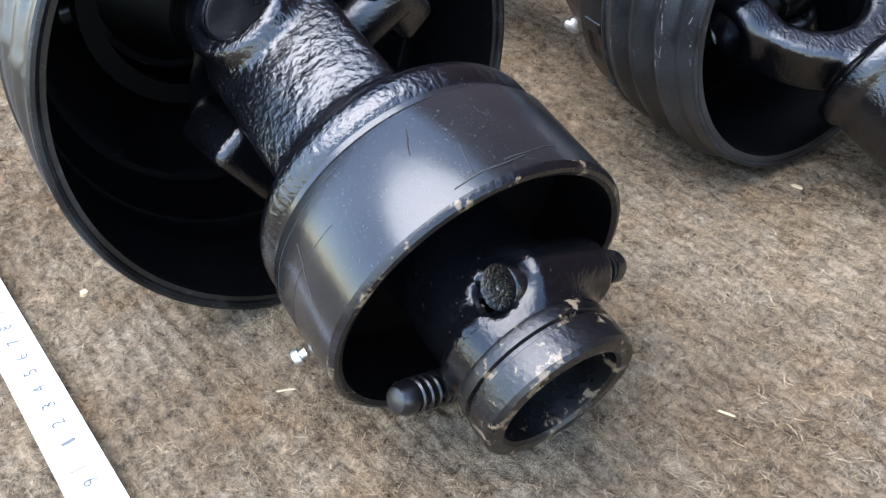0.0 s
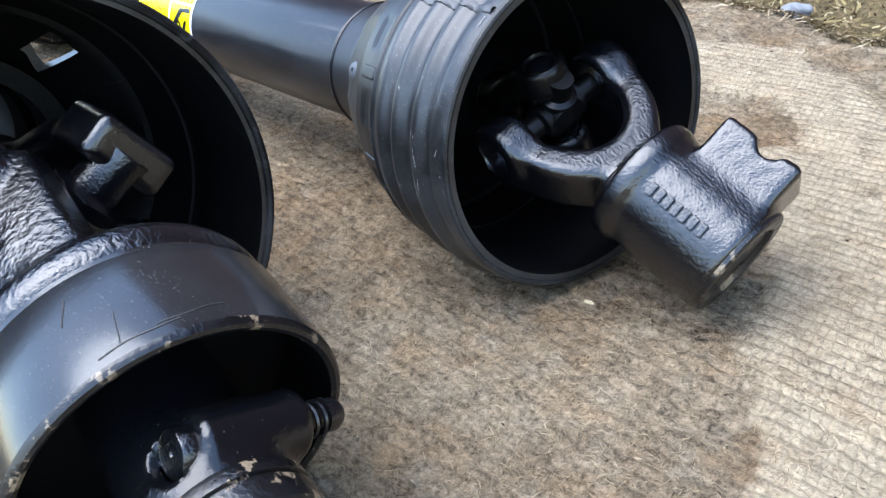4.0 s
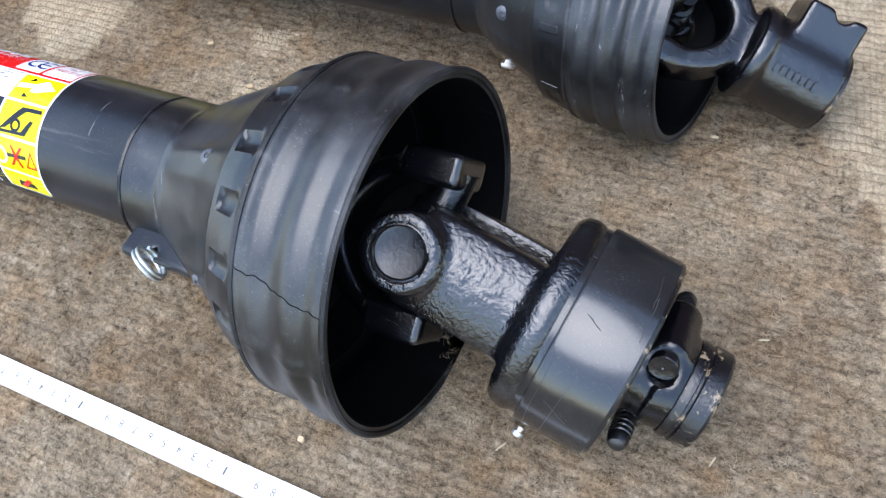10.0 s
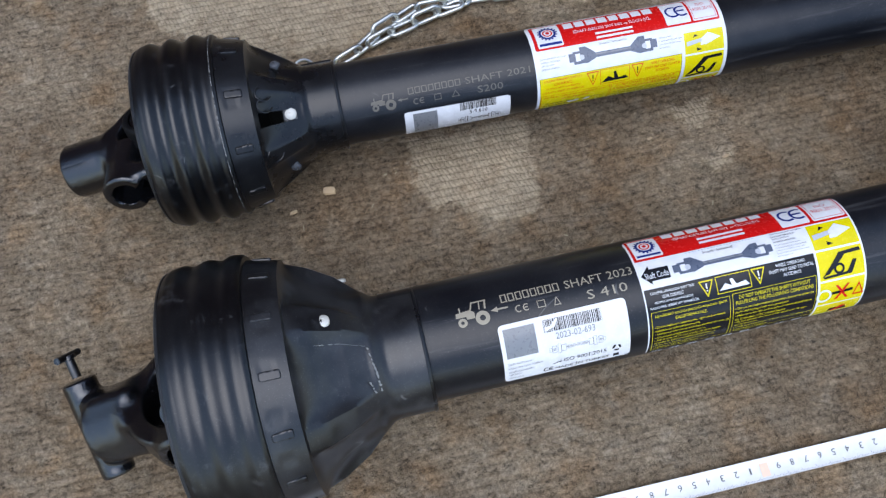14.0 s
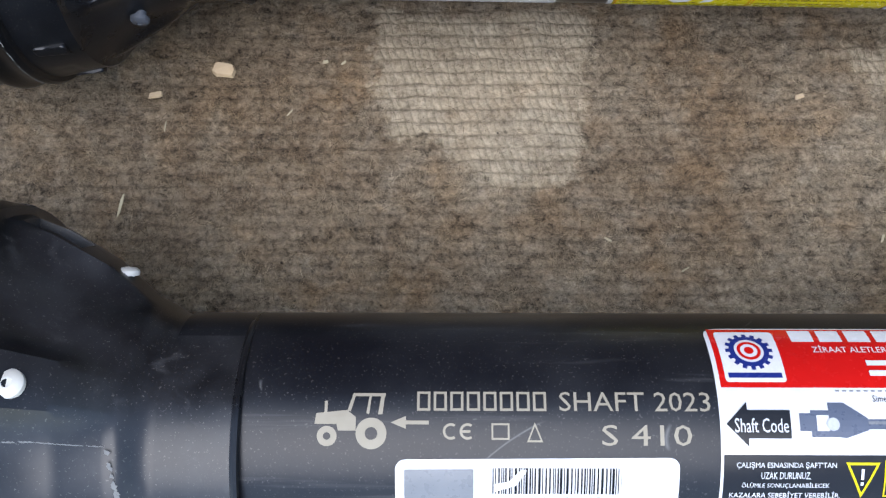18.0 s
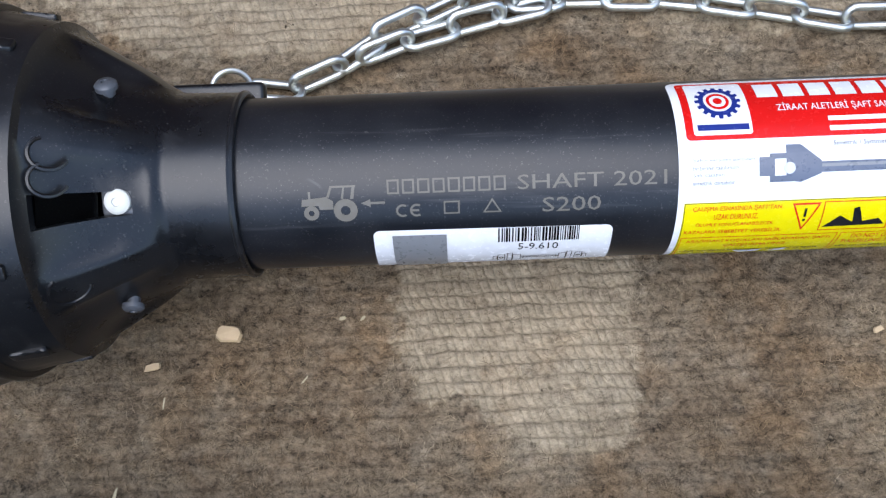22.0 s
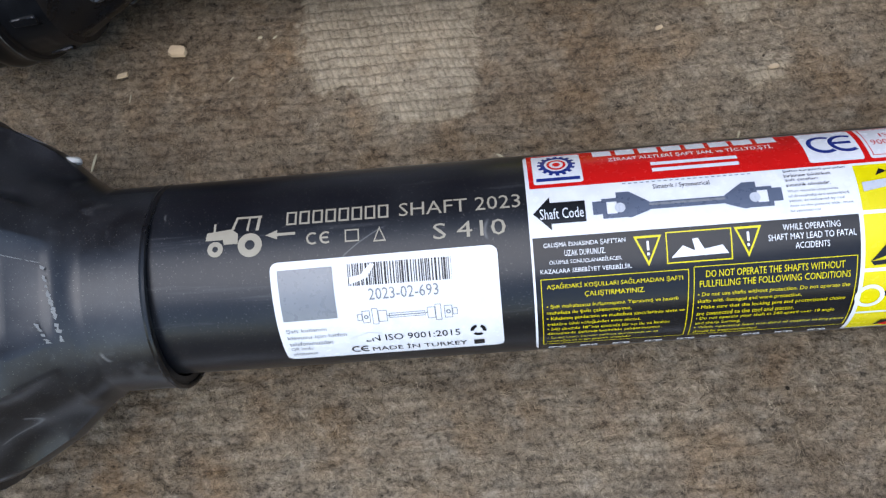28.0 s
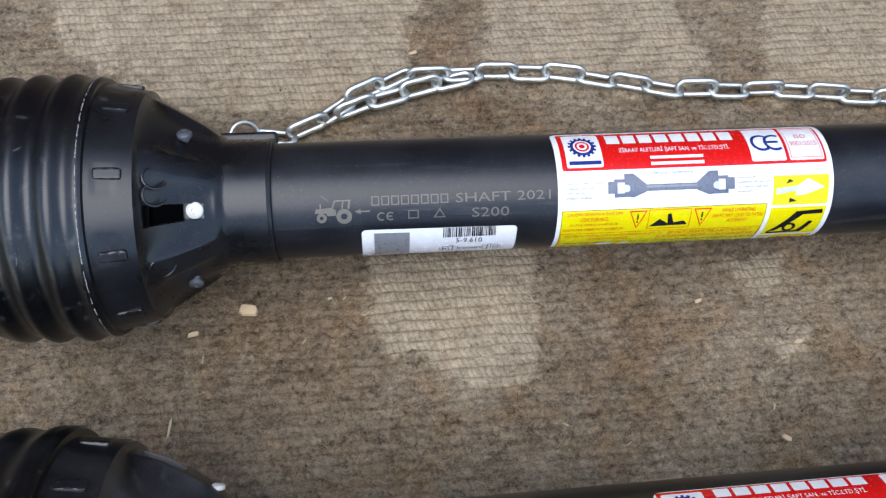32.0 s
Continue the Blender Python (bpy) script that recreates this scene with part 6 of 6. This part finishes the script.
def label_yellow():
    s = Sheet(B_R, B_Z)
    s.rect(SHEET, 0.1612, 0.3010, -45, 122, 0.004)
    s.rect(RED, 0.1640, 0.2985, -41, 9, 0.0015)
    s.rect(WHITE_BOX, 0.1665, 0.1848, -38.5, 6, 0.001)
    gear_logo(s, 0.1757, -19, 0.0072, NAVY, ("red_mark", P_RED, 3))
    s.rect(NAVY, 0.1678, 0.1838, -1, 3)
    s.blocks(WHITE_INK, 8, 0.1885, 0.2550, -35.5, -21)
    s.text(WHITE_INK, "ZİRAAT ALETLERİ ŞAFT SAN. ve TİC.LTD.ŞTİ.", 0.1935, 0.2500, -16, -8)
    s.rect(WHITE_INK, 0.2085, 0.2355, -4, -0.8)
    s.rect(WHITE_INK, 0.2085, 0.2355, 2.6, 5.8)
    s.rect(WHITE_BOX, 0.2600, 0.2778, -38.5, 6, 0.001)
    s.euro_mark(NAVY, 0.2616, 0.2764, -27, -5, 0.0015)
    s.rect(WHITE_BOX, 0.2795, 0.2974, -38.5, 6, 0.001)
    s.text(RED_INK, "ISO", 0.2855, 0.2915, -26, -20)
    s.text(RED_INK, "9001:2015", 0.2815, 0.2955, -16, -10)
    s.frame_box(RED_INK, 0.2803, 0.2966, -36, 3.5, 0.0003)
    s.shaft_icon(DARK_ICON, MID_ICON, 0.1860, 0.2500, 11, 43)
    s.text(GREY_INK, "Simetrik / Symmetrical", 0.2090, 0.2290, 12, 16)
    s.lines(GREY_INK, ["Şaftın karşılıklı parçaları", "birbirine takılırken", "şaft çatalları", "simetrik olmalıdır."], 0.1655, 0.1845, 20, 38, 0.35, "left")
    s.lines(GREY_INK, ["When you shafts", "installation left and right", "parts than the shaft must", "be symmetric"], 0.2515, 0.2685, 20, 38, 0.35, "left")
    s.rect(YELLOW, 0.1632, 0.2675, 47.5, 121)
    s.frame_box(("black_line", P_BLACK, 2), 0.1634, 0.2673, 47.8, 120.5, 0.0002)
    s.lines(RED_INK, WARN_TR, 0.1645, 0.1955, 50, 73, 0.3)
    s.triangle(RED_INK, 0.1972, 0.2062, 50, 71, 0.18, True, BLACK_INK)
    s.triangle(RED_INK, 0.2300, 0.2390, 50, 71, 0.18, True, BLACK_INK)
    s.frame_box(RED_INK, 0.2072, 0.2288, 49.5, 72, 0.0003)
    s.poly(BLACK_INK, [(0.2082, 69), (0.2278, 68), (0.2255, 63), (0.2205, 65), (0.2185, 54), (0.2168, 55), (0.2175, 65.5), (0.2130, 60)])
    s.lines(RED_INK, WARN_EN, 0.2400, 0.2662, 51, 69, 0.32)
    for x0, x1, head, rules in ((0.1640, 0.2145, HEAD_TR, RULES_TR), (0.2155, 0.2668, HEAD_EN, RULES_EN)):
        s.frame_box(RED_INK, x0, x1, 75, 120, 0.00025)
        s.lines(RED_INK, head, x0 + 0.002, x1 - 0.002, 77, 90, 0.3)
        s.lines(BLACK_INK, rules[:4], x0 + 0.0015, x1 - 0.001, 92, 119, 0.3, "left")
    s.poly(("white_mark", P_WHITE, 4), [(0.186, 101), (0.191, 99), (0.193, 94), (0.188, 96), (0.183, 95)])
    s.poly(("white_mark", P_WHITE, 4), [(0.196, 101), (0.200, 98), (0.201, 94), (0.197, 95)])
    column_pictures(s, 0.2698, 0.2985, ((21, 50.5), (53, 92), (95, 120)), ("black_mark", P_BLACK, 4), YELLOW)
    s.put(shaft_b, "warning_label", SHEET, "glossy label with red, white and yellow fields")


def plate_torn():
    s = Sheet(A_R, A_Z, -0.25)
    paper = ("plate_sheet", P_WHITE, 0)
    s.rect(paper, 0.0855, 0.1642, 14.5, 80.5, 0.0028)
    s.rect(("grey_square", P_GREY, 3), 0.0880, 0.1072, 19, 48)
    s.bars(BLACK_INK, 0.1125, 0.1482, 18, 30, 4)
    s.poly(("white_flake", P_WHITE, 4), [(0.113, 29), (0.119, 26), (0.122, 19), (0.1205, 18.5), (0.117, 24), (0.113, 25)])
    s.text(GREY_INK, "2023-02-693", 0.1190, 0.1432, 31.5, 38)
    s.line_shaft(("line_drawing", P_GREY, 2), 0.1140, 0.1490, 41, 56)
    s.lines(GREY_INK, ["Şaft kullanım", "klavuzu için lütfen", "telefonunuzdan", "QR kodu", "okutunuz"], 0.0880, 0.1092, 53, 77, 0.3, "left")
    s.text(BLACK_INK, "EN ISO 9001:2015", 0.1155, 0.1490, 61, 66)
    s.text(BLACK_INK, "MADE İN TURKEY", 0.1170, 0.1510, 70, 75.5)
    s.euro_mark(BLACK_INK, 0.1095, 0.1155, 70, 76, 0.0006)
    s.poly(("white_flake", P_WHITE, 4), [(0.108, 71), (0.113, 67), (0.119, 63), (0.1215, 60), (0.117, 59), (0.110, 63)])
    for k in range(3):
        a0 = 90 + 120 * k
        s.disc(BLACK_INK, 0.1555, 63, 0.0028, 0.0015, a0 + 15, a0 + 95)
    s.rect(BLACK_INK, 0.1535, 0.1572, 71.5, 76)
    s.put(shaft_a, "serial_plate", paper, "torn white paper sticker with a bar code")


def plate_small():
    s = Sheet(B_R, B_Z, 0.35)
    paper = ("plate_sheet", P_WHITE, 0)
    s.rect(paper, 0.0652, 0.1415, 59, 118, 0.0022)
    s.rect(GREY_INK, 0.0712, 0.0885, 63, 108)
    s.bars(BLACK_INK, 0.1050, 0.1310, 60, 72, 9)
    s.text(BLACK_INK, "5-9.610", 0.1115, 0.1245, 74, 81)
    s.line_shaft(BLACK_INK, 0.1035, 0.1345, 82, 104)
    s.put(shaft_b, "serial_plate", paper, "white paper sticker with a bar code")


def engraving(shaft, radius, zc, ink, bold, g):
    s = Sheet(radius, zc)
    s.tractor(ink, *g["tractor"])
    s.arrow(ink, *g["arrow"])
    s.blocks(ink, 8, *g["brand"], hollow=bold)
    s.text(ink, g["words"][0], *g["words"][1])
    s.euro_mark(ink, *g["mark"], 0.0007)
    s.frame_box(ink, *g["book"], 0.0005)
    s.triangle(ink, *g["sign"], 0.3)
    s.text(ink, g["code"][0], *g["code"][1])
    s.put_direct(shaft, "laser-marked tractor sign and lettering")


label_dark()
label_yellow()
plate_torn()
plate_small()
engraving(shaft_a, A_R - 0.0001, A_Z, ("marking", ENGRAVED, 0), 0.0007, {
    "tractor": (0.0630, 0.0835, -14, 9.3), "arrow": (0.0842, 0.0948, -4, 1.5), "brand": (0.0915, 0.1285, -14.8, -6.3), "words": ("SHAFT 2023", (0.1312, 0.1733, -14.8, -6.3)),
    "mark": (0.0987, 0.1066, -1.0, 6.0), "book": (0.1122, 0.1172, -1, 6), "sign": (0.1220, 0.1265, -1.5, 7), "code": ("S 410", (0.1428, 0.1677, -0.5, 8.4))})
engraving(shaft_b, B_R - 0.0001, B_Z, ("marking", ENGRAVED_DIM, 0), 0.0006, {
    "tractor": (0.0435, 0.0614, 28, 49), "arrow": (0.0622, 0.0697, 37, 42), "brand": (0.0705, 0.1085, 25.5, 34.5), "words": ("SHAFT 2021", (0.1112, 0.1576, 25.5, 34.5)),
    "mark": (0.0730, 0.0805, 41, 49.5), "book": (0.0880, 0.0930, 40, 48.5), "sign": (0.1002, 0.1062, 39, 48.5), "code": ("S200", (0.1189, 0.1372, 40, 49.5))})

# ---- tape measure ----
TAPE_WHITE = plain("white_tape_paint", (0.66, 0.66, 0.65), 0.35)
INK = plain("grey_black_print", (0.10, 0.10, 0.10), 0.5)
ORANGE = plain("faded_orange_print", (0.75, 0.55, 0.40), 0.5)
tape_y, tape_half = -0.2742, 0.0074


def tape_top(x, y):
    u = (y - tape_y) / tape_half
    return 0.0022 + 0.0010 * u * u + 0.0004 * math.sin(7 * x)


def tape_geo():
    verts, faces = [], []
    xs = [-0.55 + 1.45 * i / 120 for i in range(121)]
    for x in xs:
        for layer in (0, 1):
            for k in range(9):
                y = tape_y + (k / 4 - 1) * tape_half
                verts.append((x, y, tape_top(x, y) - layer * 0.0003))
    for i in range(120):
        for k in range(8):
            a = i * 18 + k
            faces += [(a, a + 18, a + 19, a + 1), (a + 9, a + 10, a + 28, a + 27)]
        for k in (0, 8):
            a = i * 18 + k
            faces.append((a, a + 9, a + 27, a + 18))
    return verts, faces


tape = tagged(part("tape_measure", tape_geo(), TAPE_WHITE), "white steel tape measure with grey numbers, laid out on the carpet", "tape measure")
digit_shapes = {str(d): text_outline(str(d)) for d in range(10)}


def tape_digit(d, x, ink_geo, h=0.0044):
    pts, faces = digit_shapes[d]
    w = h * (0.30 if d == "1" else 0.62)
    base = len(ink_geo[0])
    for u, v in pts:
        px, py = x - (u - 0.5) * w, tape_y - (v - 0.5) * h + 0.0005
        ink_geo[0].append((px, py, tape_top(px, py) + 0.00025))
    ink_geo[1].extend(tuple(base + i for i in f) for f in faces)


def tape_print():
    grey, tick = ([], []), ([], [])
    for k in range(-20, 66):
        x = 0.5419 + 0.01 * (k - 30)
        number = (31 - k) % 10
        if number == 0:
            mark = []
            for px, py in ((x - 0.003, tape_y - 0.005), (x + 0.003, tape_y - 0.005), (x + 0.003, tape_y + 0.004), (x - 0.003, tape_y + 0.004)):
                mark.append((px, py, tape_top(px, py) + 0.0002))
            part("decade_mark", (mark, [(0, 1, 2, 3)]), ORANGE, tape, "faded orange decade mark", smooth=False)
        else:
            tape_digit(str(number), x, grey)
        for m in range(10):
            tx = x - 0.005 + 0.001 * m
            long = 0.0026 if m == 0 else 0.0014
            base = len(tick[0])
            y0 = tape_y - tape_half + 0.0002
            for px, py in ((tx - 0.00008, y0), (tx + 0.00008, y0), (tx + 0.00008, y0 + long), (tx - 0.00008, y0 + long)):
                tick[0].append((px, py, tape_top(px, py) + 0.0002))
            tick[1].append((base, base + 1, base + 2, base + 3))
    part("numbers", grey, INK, tape, smooth=False)
    part("tick_marks", tick, INK, tape, smooth=False)


tape_print()

# ---- the chain behind the slim shaft ----
chain = root("chain", pose(0, 0, 0), "bright zinc-plated steel chain lying beside the slim shaft", "chain")


def link_geo(length=0.0285, width=0.0128, wire=0.0019):
    r, h = width / 2 - wire, length / 2 - width / 2
    pts = []
    for i in range(9):
        a = -math.pi / 2 + math.pi * i / 8
        pts.append((h + r * math.cos(a), r * math.sin(a), 0))
    for i in range(9):
        a = math.pi / 2 + math.pi * i / 8
        pts.append((-h + r * math.cos(a), r * math.sin(a), 0))
    return tube_path(pts, wire, 10, True)


link_mesh = mesh_of("link", link_geo())
link_mesh.materials.append(ZINC)


def lay_chain(points, pitch=0.0213, flip=0, lift=0.0):
    pts = [Vector((*p, 0)) for p in points]
    pos, seg, count = pts[0].copy(), 0, flip
    walk_len = 0.0
    total = sum((b - a).length for a, b in zip(pts, pts[1:]))
    steps = int(total / pitch)
    rng = random.Random(5 + flip)
    for k in range(steps):
        want = (k + 0.5) * pitch
        run = 0.0
        for a, b in zip(pts, pts[1:]):
            step = (b - a).length
            if run + step >= want:
                t = (want - run) / step
                p, d = a.lerp(b, t), (b - a).normalized()
                break
            run += step
        tilt = rng.uniform(-12, 12) + (12 if count % 2 == 0 else 68)
        z = 0.0030 if count % 2 == 0 else 0.0062
        link = new("link", link_mesh)
        link.parent = chain
        link.matrix_basis = along((p.x, p.y, z + lift), (d.x, d.y, rng.uniform(-0.06, 0.06))) @ pose(0, 0, 0, tilt if count % 2 else -tilt, 0, 0)
        count += 1


lay_chain([(0.006, 0.110), (0.0216, 0.1069), (0.0368, 0.1131), (0.056, 0.1259), (0.0701, 0.1352), (0.0916, 0.1454), (0.1163, 0.1462), (0.1484, 0.1469), (0.1894, 0.1448), (0.2297, 0.1360), (0.2648, 0.1282), (0.3012, 0.1258), (0.3381, 0.1240), (0.374, 0.1186), (0.4095, 0.1134), (0.4467, 0.1070), (0.500, 0.0960)])
lay_chain([(0.0558, 0.1209), (0.0768, 0.1285), (0.098, 0.1345), (0.1268, 0.1415), (0.1447, 0.1452)], 0.0213, 1, 0.001)
ring_loop(chain, (0.000, 0.1050, 0.0105), (0.25, -0.35, 0.88), 0.0085, 0.0011, 1.9, "zinc-plated split ring")
part("chain_lug", moved(nets(lambda p: d_box(p, (0, 0, 0), (0.018, 0.010, 0.0035), 0.002), (-0.02, -0.012, -0.006), (0.02, 0.012, 0.006), 0.001), pose(0.004, 0.040, 0.046, 20, 0, 0)), PLASTIC_GUARD, shaft_b, "black plastic chain lug")

# ---- litter on the carpet ----
def chip_thing(name, x, y, length, width, angle, material, label, category, seed, group=""):
    rng = random.Random(seed)
    n = 9
    rim = []
    for i in range(n):
        a = 2 * math.pi * i / n
        sx, sy = math.copysign(abs(math.cos(a)) ** 0.6, math.cos(a)), math.copysign(abs(math.sin(a)) ** 0.6, math.sin(a))
        rim.append((sx * length / 2 * rng.uniform(0.85, 1.1), sy * width / 2 * rng.uniform(0.8, 1.15)))
    h = min(0.0022, width * 0.3)
    verts = [(px, py, 0) for px, py in rim] + [(px * 0.9, py * 0.85, h * rng.uniform(0.8, 1.2)) for px, py in rim]
    faces = [tuple(range(n))[::-1], tuple(range(n, 2 * n))] + [(i, (i + 1) % n, n + (i + 1) % n, n + i) for i in range(n)]
    ob = part(name, (verts, faces), material, None, smooth=False)
    ob.matrix_world = pose(x, y, 0.0005, 0, 0, angle)
    return tagged(ob, label, category, group)


CHIPS = [(0.0, 0.0, 0.0100, 0.0072, -8), (-0.0298, -0.0118, 0.0070, 0.0030, 15), (0.307, -0.0406, 0.0055, 0.0026, 10), (0.2542, -0.0124, 0.0045, 0.0025, 20), (0.287, -0.0937, 0.0060, 0.0028, -25), (0.1045, 0.1665, 0.0055, 0.0022, 15), (0.4702, -0.2442, 0.0040, 0.0032, 0)]
for i, (x, y, a, b, r) in enumerate(CHIPS):
    chip_thing("wood_chip", x, y, a, b, r, WOOD, "pale splintered wood chip lying on the carpet", "wood chip", i, "wood chips")
STRAWS = [(-0.0413, -0.0622, 0.011, 0.0014, 80), (-0.0246, -0.0262, 0.005, 0.0007, 85), (0.6077, 0.0, 0.0050, 0.0017, 10), (0.5670, -0.2105, 0.0075, 0.0008, 60), (0.6655, -0.1145, 0.0055, 0.0011, 20), (0.7167, -0.0629, 0.0055, 0.0010, 40), (0.6603, -0.1821, 0.0060, 0.0009, 75), (0.1677, -0.0770, 0.0040, 0.0010, -30), (0.030, -0.020, 0.004, 0.0008, 50), (0.045, 0.004, 0.003, 0.0016, 10), (0.053, 0.0035, 0.003, 0.0010, 40), (0.2842, -0.0764, 0.004, 0.0011, 70), (0.20, -0.09, 0.004, 0.0008, 30)]
for i, (x, y, a, b, r) in enumerate(STRAWS):
    chip_thing("straw", x, y, a, b, r, STRAW, "short dry straw lying on the carpet", "straw", 40 + i, "straws")
